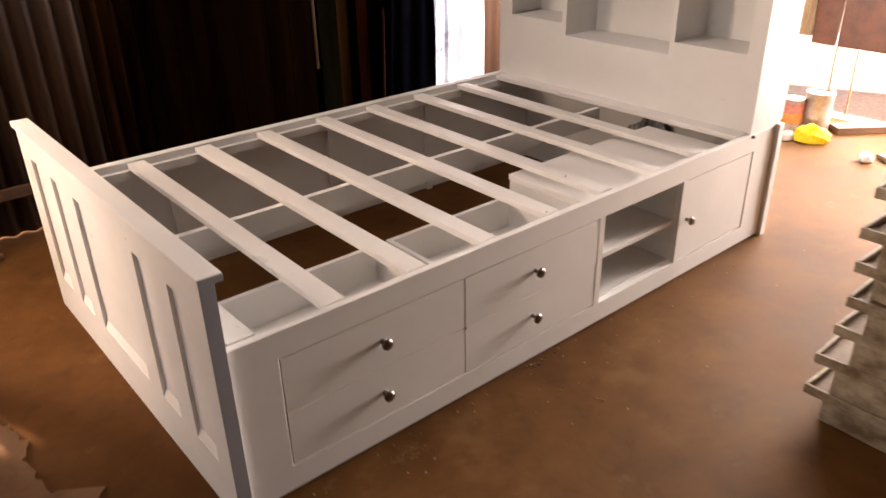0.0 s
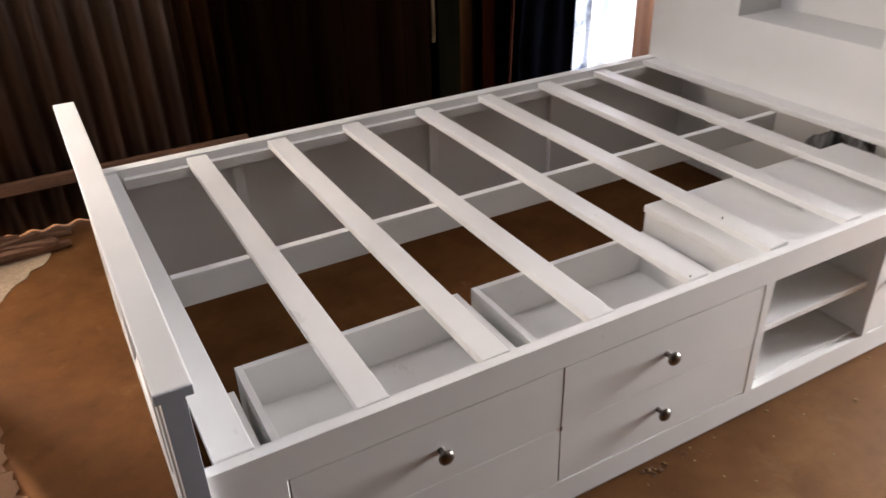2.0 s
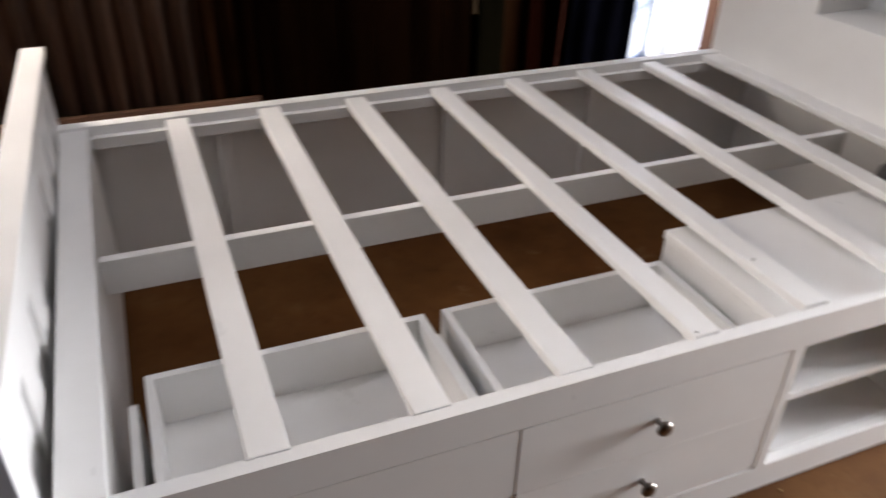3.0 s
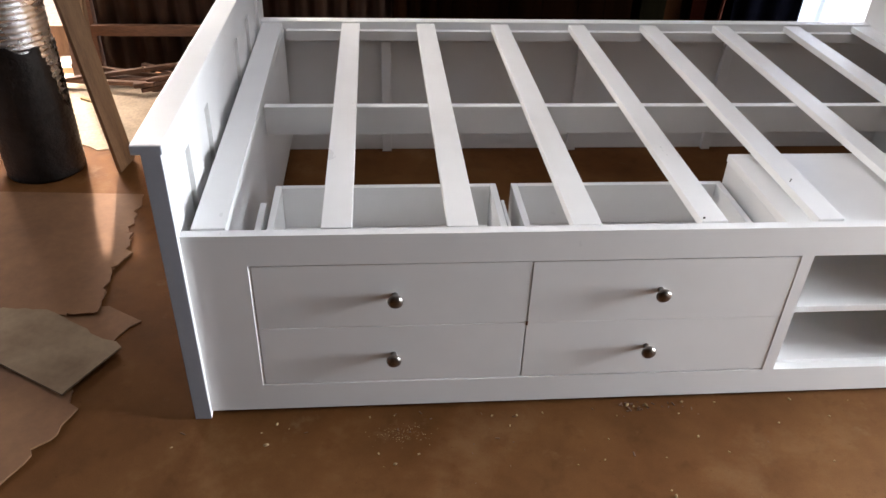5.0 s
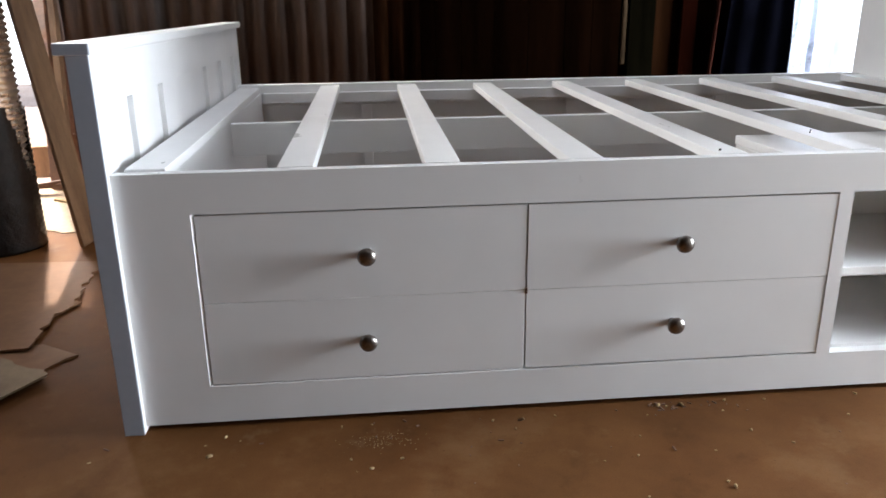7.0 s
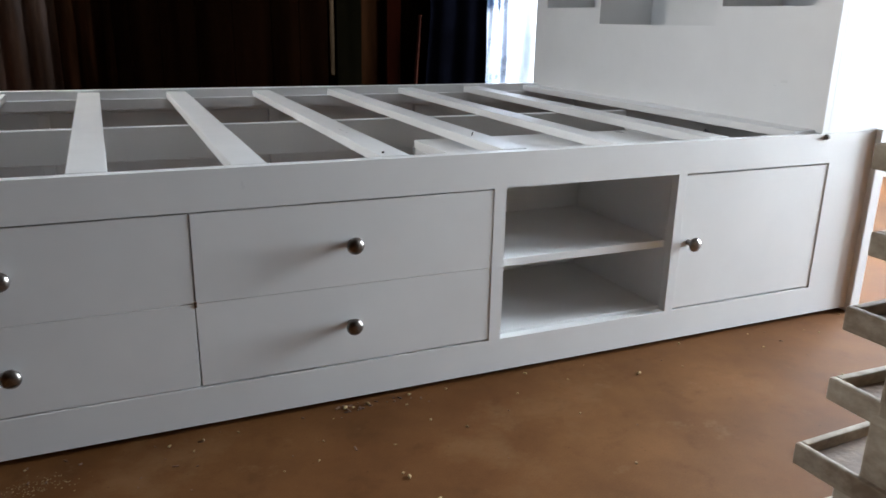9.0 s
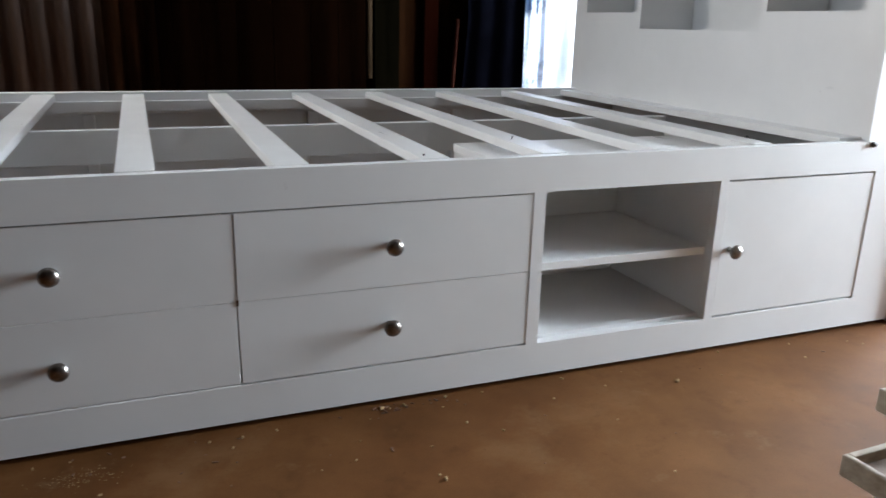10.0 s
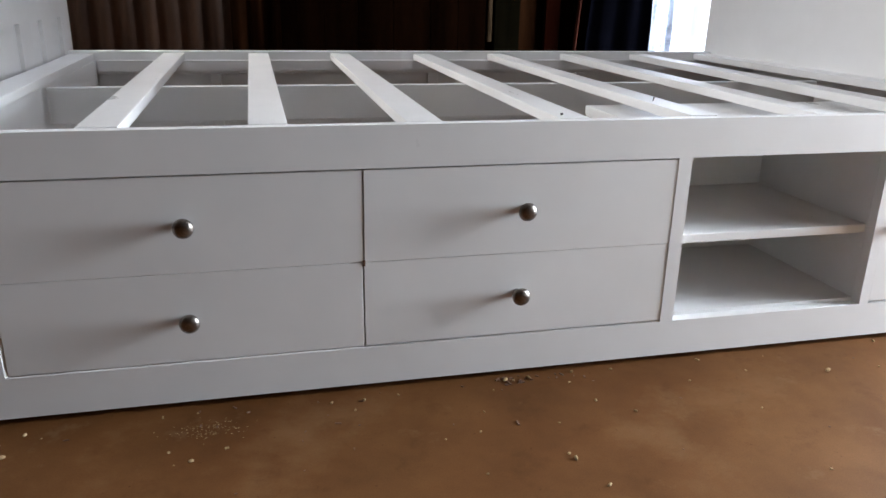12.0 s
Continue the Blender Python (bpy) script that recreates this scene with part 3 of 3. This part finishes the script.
while RIB * k / 2 < 0.412:
    zz = 0.001 + RIB * k / 2
    ring = []
    for j in range(N):
        a = 2 * math.pi * j / N
        wob = noise.noise(Vector((3 * math.cos(a), 3 * math.sin(a), zz * 6)))
        rad = (0.1085 if k % 2 == 0 else 0.112) + 0.0025 * abs(wob)
        ragged = 0.03 * noise.noise(Vector((2.5 * math.cos(a), 2.5 * math.sin(a), 7))) * max(0.0, zz - 0.25) / 0.13
        ring.append(bm.verts.new((rad * math.cos(a), rad * math.sin(a), zz + ragged)))
    rings.append(ring)
    heights.append(zz)
    k += 1
for i in range(len(rings) - 1):
    for j in range(N):
        flank = (j + 8) % N                      # a tear on one flank bares the sheeting
        torn = 0.412 - 0.30 * max(0.0, 1 - abs(flank - 7) / 6) * (0.75 + 0.5 * noise.noise(Vector((j * 0.8, heights[i] * 30, 1))))
        if heights[i] < torn:
            bm.faces.new((rings[i][j], rings[i][(j + 1) % N], rings[i + 1][(j + 1) % N], rings[i + 1][j]))
loose = [v for v in bm.verts if not v.link_faces]
bmesh.ops.delete(bm, geom=loose, context="VERTS")
wrap = part("plastic_wrap", bm, BLACK_PLASTIC, roll, "crumpled black polythene", True)
solid = wrap.modifiers.new("thickness", "SOLIDIFY")
solid.thickness = 0.0015


def leaning(name, label, foot_at, top_at, wide, thick, mat, twist=0.0, category="timber"):
    """A board that stands on the floor and leans against the wall."""
    a, b = Vector(foot_at), Vector(top_at)
    axis = b - a
    m = Matrix.Translation(a) @ axis.to_track_quat("Z", "Y").to_matrix().to_4x4() @ Matrix.Rotation(radians(twist), 4, "Z")
    ob = link_mesh(name, box(-wide / 2, wide / 2, -thick / 2, thick / 2, 0, axis.length, 0.002), mat)
    ob.matrix_world = m
    return tagged(ob, label, category)


rise, across = Vector((-0.10, -0.06, 1.0)).normalized(), Vector((0.23, 0.97, 0.0))
across = (across - rise * across.dot(rise)).normalized()
ob = link_mesh("timber_board", box(-0.012, 0.0, -0.045, 0.045, 0.0, 1.42, 0.002), TIMBER)
ob.matrix_world = Matrix.Translation((-0.442, 1.088, 0.004)) @ Matrix((across.cross(rise), across, rise)).transposed().to_4x4()
tagged(ob, "rough sawn brown timber board leaning on the tall roll", "timber")

# shorter timbers standing at the door's edge
for foot_at, top_at, wide, mat, label in (((-0.80, 1.80, 0.003), (-0.752, 1.872, 1.18), 0.062, OLD_BOARD, "dark old timber standing against the wall's edge"),
                                          ((-0.745, 1.775, 0.003), (-0.715, 1.845, 1.02), 0.03, TIMBER, "narrow pale timber standing against the wall's edge")):
    leaning("timber_board", label, foot_at, top_at, wide, 0.02, mat)

# pale patch inside the back door: the floor's sunlit glare put into colour
bm = bmesh.new()
rim = random.Random(21)
EDGE = [(-1.3, 1.89), (-1.36, 1.5), (-1.2, 1.32), (-0.82, 1.32), (-0.56, 1.2), (-0.40, 1.3), (-0.30, 1.5), (-0.18, 1.66), (-0.14, 1.83), (-0.6, 1.88)]
ring = []
for (x0, y0), (x1, y1) in zip(EDGE, EDGE[1:] + EDGE[:1]):
    ring += [bm.verts.new((x0 + (x1 - x0) * k / 6 + rim.uniform(-0.012, 0.012), y0 + (y1 - y0) * k / 6 + rim.uniform(-0.012, 0.012), 0.0002)) for k in range(6)]
skin = bm.faces.new(ring)
for v in bmesh.ops.extrude_face_region(bm, geom=[skin])["geom"]:
    if isinstance(v, bmesh.types.BMVert):
        v.co.z = 0.003
bmesh.ops.triangulate(bm, faces=[f for f in bm.faces if len(f.verts) > 4])
tagged(link_mesh("sunlit_patch", bm, GLARE_FLOOR), "pale floor patch at the back door, sunlit glare in its colour", "floor", kind="structure")

# low sunlit plank end outside the back door
ob = link_mesh("timber_offcut", box(-1.22, -0.885, 2.15, 2.2, -0.019, 0.112, 0.004), TIMBER)
tagged(ob, "sunlit tan plank end standing outside the back door", "timber")

# sticks and offcuts at the wall's foot
rng = random.Random(5)
for k in range(16):
    x, y = rng.uniform(-0.74, -0.2), rng.uniform(1.70, 1.83)
    n = rng.uniform(0.18, 0.42)
    ob = link_mesh("wood_offcut", box(-n / 2, n / 2, -0.011, 0.011, 0, 0.016, 0.003), OLD_BOARD)
    ob.matrix_world = pose(x, y, 0.001 + 0.012 * (k // 4) + 0.02 * (k % 2), 0, rng.uniform(-5, 5), rng.uniform(-25, 25))
    tagged(ob, "dark rough timber offcut lying in a heap by the wall", "offcut", "offcuts by the wall")
for x, y, r, n in ((-0.765, 1.767, -54, 0.145), (-0.70, 1.595, -34, 0.06)):
    ob = link_mesh("pale_stick", box(-n, n, -0.007, 0.007, 0, 0.01, 0.002), PALE)
    ob.matrix_world = pose(x, y, 0.001, 0, 0, r)
    tagged(ob, "short pale stick lying on the sunlit floor", "stick")


def cardboard(outline, z, mat, label, seed):
    """A torn piece of cardboard lying on the floor."""
    r = random.Random(seed)
    edge = []
    for (x0, y0, torn), (x1, y1, _) in zip(outline, outline[1:] + outline[:1]):
        n = 9 if torn else 2
        for k in range(n):
            f = k / n
            j = r.uniform(-0.011, 0.011) if torn and k else 0.0
            edge.append((x0 + (x1 - x0) * f + j, y0 + (y1 - y0) * f + (r.uniform(-0.006, 0.006) if torn and k else 0)))
    bm = bmesh.new()
    low = [bm.verts.new((x, y, z)) for x, y in edge]
    face = bm.faces.new(low)
    made = bmesh.ops.extrude_face_region(bm, geom=[face])
    for v in made["geom"]:
        if isinstance(v, bmesh.types.BMVert):
            v.co.z += 0.004
    bmesh.ops.triangulate(bm, faces=[f for f in bm.faces if len(f.verts) > 4])
    return tagged(link_mesh("cardboard_sheet", bm, mat), label, "cardboard", "cardboard on the floor")


BROWN_LABEL, GREY_LABEL = "torn brown cardboard sheet lying flat on the floor", "dusty greyish torn cardboard sheet lying on others"
cardboard([(-1.2, 0.66, 0), (-0.338, 0.69, 1), (-0.35, 0.90, 0), (-1.2, 0.95, 0)], 0.0005, CARD, BROWN_LABEL, 1)
cardboard([(-1.15, 0.48, 0), (-0.34, 0.50, 1), (-0.308, 0.57, 1), (-0.325, 0.68, 0), (-1.15, 0.76, 0)], 0.005, CARD, BROWN_LABEL, 2)
cardboard([(-1.1, 0.30, 0), (-0.42, 0.318, 1), (-0.315, 0.328, 1), (-0.335, 0.51, 0), (-1.1, 0.56, 0)], 0.0095, CARD, BROWN_LABEL, 3)
cardboard([(-0.9, 0.02, 0), (-0.35, 0.08, 1), (-0.21, 0.30, 0), (-0.30, 0.36, 0), (-0.9, 0.30, 0)], 0.001, CARD, BROWN_LABEL, 4)
cardboard([(-1.0, -0.2, 0), (-0.345, -0.165, 1), (-0.265, 0.02, 1), (-0.36, 0.19, 0), (-1.0, 0.15, 0)], 0.0052, CARD, BROWN_LABEL, 5)
cardboard([(-0.62, 0.25, 0), (-0.305, 0.052, 0), (-0.225, 0.195, 1), (-0.43, 0.335, 1), (-0.60, 0.35, 0)], 0.014, CARD_GREY, GREY_LABEL, 6)

# stack of trays and boards
stack = thing("timber_stack", "low stack of weathered grey timber trays on spacer boards", "timber stack", (0, 0, 0))
TIPS = [(1.215, -0.608, 0.092), (1.207, -0.619, 0.192), (1.208, -0.645, 0.286), (1.190, -0.662, 0.376), (1.226, -0.648, 0.447), (1.207, -0.648, 0.538), (1.222, -0.652, 0.63)]
below, lie = 0.0, random.Random(8)
for k, (x, y, zt) in enumerate(TIPS):
    wx, wy, zb = 0.62, 0.56, zt - 0.026
    tip = Matrix.Translation((x, y, 0)) @ Matrix.Rotation(radians(lie.uniform(-2.0, 2.0)), 4, "Z") @ Matrix.Translation((-x, -y, 0))
    tray = part("tray", box(x + 0.003, x + wx, y - wy, y - 0.003, zb + 0.003, zt - 0.014, 0.001, m=tip), WEATHERED_TOP, stack, "brown plywood tray")
    part("rim", box(x, x + 0.009, y - wy, y, zb, zt, 0.0025, m=tip), WEATHERED, tray)
    part("rim", box(x + 0.0092, x + wx, y - 0.009, y, zb, zt, 0.0025, m=tip), WEATHERED, tray)
    if zb - below > 0.01:
        part("spacer_board", box(x + 0.012, x + 0.034, y - wy, y - 0.046, below + 0.0005, zb - 0.0005, 0.003, m=tip), WEATHERED, stack)
        part("spacer_board", box(x + 0.09, x + wx, y - 0.062, y - 0.038, below + 0.0005, zb - 0.0005, 0.002, m=tip), WEATHERED, stack)
    below = zt - 0.014

# curtain of plastic and cloth at the opening behind the bed's head
def drape(name, x0, x1, z0, z1, y, amp, folds, mat, label, category):
    bm = bmesh.new()
    nx, nz = 60, 14
    grid = []
    for i in range(nx + 1):
        col = []
        for j in range(nz + 1):
            f, g = i / nx, j / nz
            yy = y + amp * math.sin(f * folds * 2 * math.pi + 1.2 * math.sin(g * 2.2)) + 0.02 * noise.noise(Vector((f * 5, g * 4, 3)))
            xx = x0 + (x1 - x0) * f + 0.018 * noise.noise(Vector((g * 5, f * 2, 9)))
            col.append(bm.verts.new((xx, yy, z0 + (z1 - z0) * g)))
        grid.append(col)
    for i in range(nx):
        for j in range(nz):
            bm.faces.new((grid[i][j], grid[i + 1][j], grid[i + 1][j + 1], grid[i][j + 1]))
    ob = link_mesh(name, bm, mat, smooth=True)
    s = ob.modifiers.new("thickness", "SOLIDIFY")
    s.thickness = 0.0012
    return tagged(ob, label, category)


# Drape added to carry the dark strip left of the opening.
drape("dark_cloth", 1.765, 2.03, 0.01, 2.3, WALL_Y - 0.1, 0.010, 2.6, BLUE_BLACK, "near-black cloth added for the dark strip beside the opening", "curtain")
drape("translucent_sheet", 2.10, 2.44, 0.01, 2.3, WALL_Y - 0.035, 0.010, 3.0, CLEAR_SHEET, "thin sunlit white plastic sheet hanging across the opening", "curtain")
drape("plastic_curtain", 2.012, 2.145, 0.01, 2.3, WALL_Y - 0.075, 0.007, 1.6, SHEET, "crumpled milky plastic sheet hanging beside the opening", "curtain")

# far end by the entrance: bench, cans, cloth
bench = thing("work_bench", "red-brown varnished panelled wooden bench on thin legs", "bench", (0, 0, 0))
for a, b in ((0.03, 0.4525), (0.4595, 0.584)):
    part("panel", box(3.52, 3.545, a, b, 0.415, 0.70, 0.011), RED_WOOD, bench)
    part("panel", box(3.835, 3.86, a, b, 0.415, 0.70, 0.011), RED_WOOD, bench)
part("end_post", box(3.512, 3.552, 0.586, 0.652, 0.452, 0.70, 0.003), PALE_WOOD, bench, "pale bare wood end post")
part("bench_top", box(3.48, 3.88, 0.0, 0.69, 0.7005, 0.735, 0.004), RED_WOOD, bench)
for x in (3.546, 3.82):
    for y in (0.04, 0.4515):
        part("leg", box(x, x + 0.014, y, y + 0.009, 0, 0.70, 0.002), PALE_WOOD, bench, "thin pale leg")
can = thing("paint_can", "dented pinkish-grey tin can standing on the floor", "can", (3.485, 0.462, 0))
part("can_body", lathe([(0, 0), (0.066, 0), (0.069, 0.004), (0.067, 0.009), (0.067, 0.06), (0.0685, 0.064), (0.067, 0.068), (0.067, 0.184), (0.07, 0.188), (0.0675, 0.193), (0.061, 0.19), (0.06, 0.183)], None, 32), CAN, can, smooth=True)
part("lid", lathe([(0.0598, 0.1832), (0.055, 0.186), (0, 0.1855)], None, 32), DARK_STEEL, can, "dull dark lid", True)
tin = thing("paint_tin", "small tin with a faded pink and orange label", "can", (3.405, 0.552, 0))
part("tin_body", lathe([(0, 0), (0.052, 0), (0.054, 0.004), (0.052, 0.008), (0.052, 0.15), (0.054, 0.154), (0.047, 0.158), (0, 0.156)], None, 28), CAN, tin, smooth=True)
label = part("label", lathe([(0.0526, 0.03), (0.0526, 0.135)], None, 28), RED_PAINT, tin, "faded pink paper label", True)
part("label_band", lathe([(0.0531, 0.032), (0.0531, 0.085)], None, 28), ORANGE_PAINT, label, "orange lower band of the label", True)
bm = bmesh.new()
bmesh.ops.create_icosphere(bm, subdivisions=4, radius=1)
for v in bm.verts:
    n = 1 + 0.25 * noise.noise(v.co * 2.2) + 0.1 * noise.noise(v.co * 6)
    v.co = Vector((v.co.x * 0.07 * n, v.co.y * 0.085 * n, max(0, v.co.z * 0.055 * n + 0.018)))
ob = link_mesh("yellow_rag", bm, YELLOW, smooth=True)
ob.location = (3.285, 0.385, 0.001)
tagged(ob, "crumpled bright yellow cloth on the floor", "cloth")
ob = link_mesh("timber_block", box(-0.13, 0.13, -0.045, 0.045, 0, 0.035, 0.003), OLD_BOARD)
ob.matrix_world = pose(3.585, 0.285, 0.0005, 0, 0, -38)
tagged(ob, "dark timber block lying beside the paint can", "timber")
bm = bmesh.new()
bmesh.ops.create_icosphere(bm, subdivisions=3, radius=0.03)
for v in bm.verts:
    v.co *= 1 + 0.3 * noise.noise(v.co * 40)
    v.co.z = max(0, v.co.z + 0.018)
ob = link_mesh("crumpled_paper", bm, WHITE, smooth=True)
ob.location = (3.17, 0.065, 0.0005)
tagged(ob, "crumpled white paper on the floor", "paper")
bm = bmesh.new()
bmesh.ops.create_icosphere(bm, subdivisions=3, radius=1)
for v in bm.verts:
    n = 1 + 0.3 * noise.noise(v.co * 2.5 + Vector((4, 0, 0))) + 0.12 * noise.noise(v.co * 7)
    v.co = Vector((v.co.x * 0.05 * n, v.co.y * 0.035 * n, max(0, v.co.z * 0.028 * n + 0.012)))
ob = link_mesh("pink_rag", bm, PINK_CLOTH, smooth=True)
ob.location = (3.22, 0.472, 0.0005)
tagged(ob, "small crumpled pinkish-white rag beside the tin", "cloth")
ob = link_mesh("sanding_pad", box(-0.06, 0.06, -0.04, 0.04, 0, 0.022, 0.006), CARD_GREY)
ob.matrix_world = pose(3.285, -0.01, 0.0005, 0, 0, -35)
tagged(ob, "dusty brownish-grey flat pad beside the crumpled paper", "pad")

# crumpled film added against the head's end panel, for streaks in the dark gap
bm = bmesh.new()
bmesh.ops.create_icosphere(bm, subdivisions=5, radius=1)
for v in bm.verts:
    n = 1 + 0.35 * noise.noise(v.co * 2.0) + 0.16 * noise.noise(v.co * 5) + 0.06 * noise.noise(v.co * 12)
    v.co = Vector((max(-0.03, min(0.022, v.co.x * 0.026 * n)), v.co.y * 0.13 * n, max(0, v.co.z * 0.17 * n + 0.17)))
ob = link_mesh("streaked_film", bm, GREY_FILM, smooth=True)
ob.location = (2.064, 0.50, 0.001)
tagged(ob, "crumpled grey film added under the bed, streaky sheen in its colour", "bag")

# chips and sawdust on the floor
rng = random.Random(11)
bm = bmesh.new()
for k in range(42):
    if k < 26:
        x, y = rng.uniform(-0.1, 2.1), -abs(rng.gauss(0.02, 0.08)) - 0.01
    else:
        x, y = rng.uniform(-0.9, 3.2), rng.uniform(-1.2, -0.02)
    n = rng.uniform(0.0008, 0.0024) * (1.6 if rng.random() < 0.08 else 1)
    m = pose(x, y, n * 0.5 + 0.0003, rng.uniform(-15, 15), rng.uniform(-15, 15), rng.uniform(0, 360))
    box(-n * rng.uniform(0.6, 1.6), n * rng.uniform(0.6, 1.6), -n * 0.7, n * 0.7, -n * 0.35, n * 0.35, 0, bm, m)
for k in range(140):
    x, y = rng.gauss(0.387, 0.03), rng.gauss(-0.072, 0.012)
    n = rng.uniform(0.0003, 0.0008)
    box(-n, n, -n * 0.8, n * 0.8, 0, n * 0.5, 0, bm, pose(x, y, 0.0003, 0, 0, rng.uniform(0, 360)))
tagged(link_mesh("wood_chips", bm, PALE), "small pale wood chips and crumbs scattered on the floor", "wood chips", kind="stuff")
CRUMBS = [(1.415, -0.098, 0.0062, 20), (0.135, -0.036, 0.004, 70), (0.12, -0.089, 0.0055, 15), (0.857, -0.016, 0.0055, 40), (0.897, -0.019, 0.005, 110), (0.976, -0.013, 0.004, 30),
          (0.977, -0.109, 0.0036, 60), (0.368, -0.148, 0.004, 10), (0.883, -0.25, 0.0052, 80), (0.903, -0.315, 0.0042, 35), (1.045, -0.017, 0.003, 0), (0.772, -0.159, 0.0028, 50),
          (0.793, -0.107, 0.0026, 95), (1.024, -0.152, 0.003, 140), (1.224, -0.184, 0.0028, 25), (1.585, -0.012, 0.004, 65), (0.753, -0.259, 0.0024, 5), (0.619, -0.034, 0.0035, 85)]
for x, y, n, r in CRUMBS:
    n *= 0.78
    bm = bmesh.new()
    bmesh.ops.create_icosphere(bm, subdivisions=2, radius=n)
    for v in bm.verts:
        v.co *= 1 + 0.5 * noise.noise(v.co * 130 + Vector((r, 0, 0)))
        v.co = Vector((v.co.x * 1.3, v.co.y * 0.7, max(0, v.co.z * 0.7 + n * 0.4)))
    ob = link_mesh("wood_crumb", bm, PALE)
    ob.matrix_world = pose(x, y, 0.0005, 0, 0, r)
    tagged(ob, "pale crumb of wood lying on the floor by the bed", "wood crumb", "wood crumbs")

# brown splinters and sawdust swept under the front edge
bm = bmesh.new()
for k in range(60):
    if k < 28:
        x, y = rng.gauss(0.88, 0.05), -abs(rng.gauss(0.0, 0.018)) - 0.008
    elif k < 40:
        x, y = rng.gauss(0.55, 0.22), -abs(rng.gauss(0.03, 0.05)) - 0.01
    else:
        x, y = rng.uniform(-0.1, 2.1), -abs(rng.gauss(0.1, 0.16)) - 0.01
    n = rng.uniform(0.0009, 0.0024)
    long = rng.uniform(0.8, 2.6)
    m = pose(x, y, n * 0.4 + 0.0003, rng.uniform(-20, 20), rng.uniform(-8, 8), rng.uniform(0, 360))
    box(-n * long, n * long, -n * 0.6, n * 0.6, -n * 0.35, n * 0.35, 0, bm, m)
tagged(link_mesh("wood_splinters", bm, OLD_BOARD), "brown wood splinters and sawdust along the bed's front edge", "wood splinters", kind="stuff")

# marks on the back wall: a pale worn batten and a leaning red stick
ob = link_mesh("worn_batten", box(1.376, 1.394, WALL_Y - 0.03, WALL_Y - 0.012, 0.42, 1.25, 0.006), DIM_BATTEN)
tagged(ob, "narrow pale worn batten nailed to the dark wall", "batten")
leaning("red_stick", "thin reddish stick leaning against the dark wall", (1.68, 1.78, 0.003), (1.742, 1.83, 0.66), 0.011, 0.011, RED_STICK, 0, "stick")
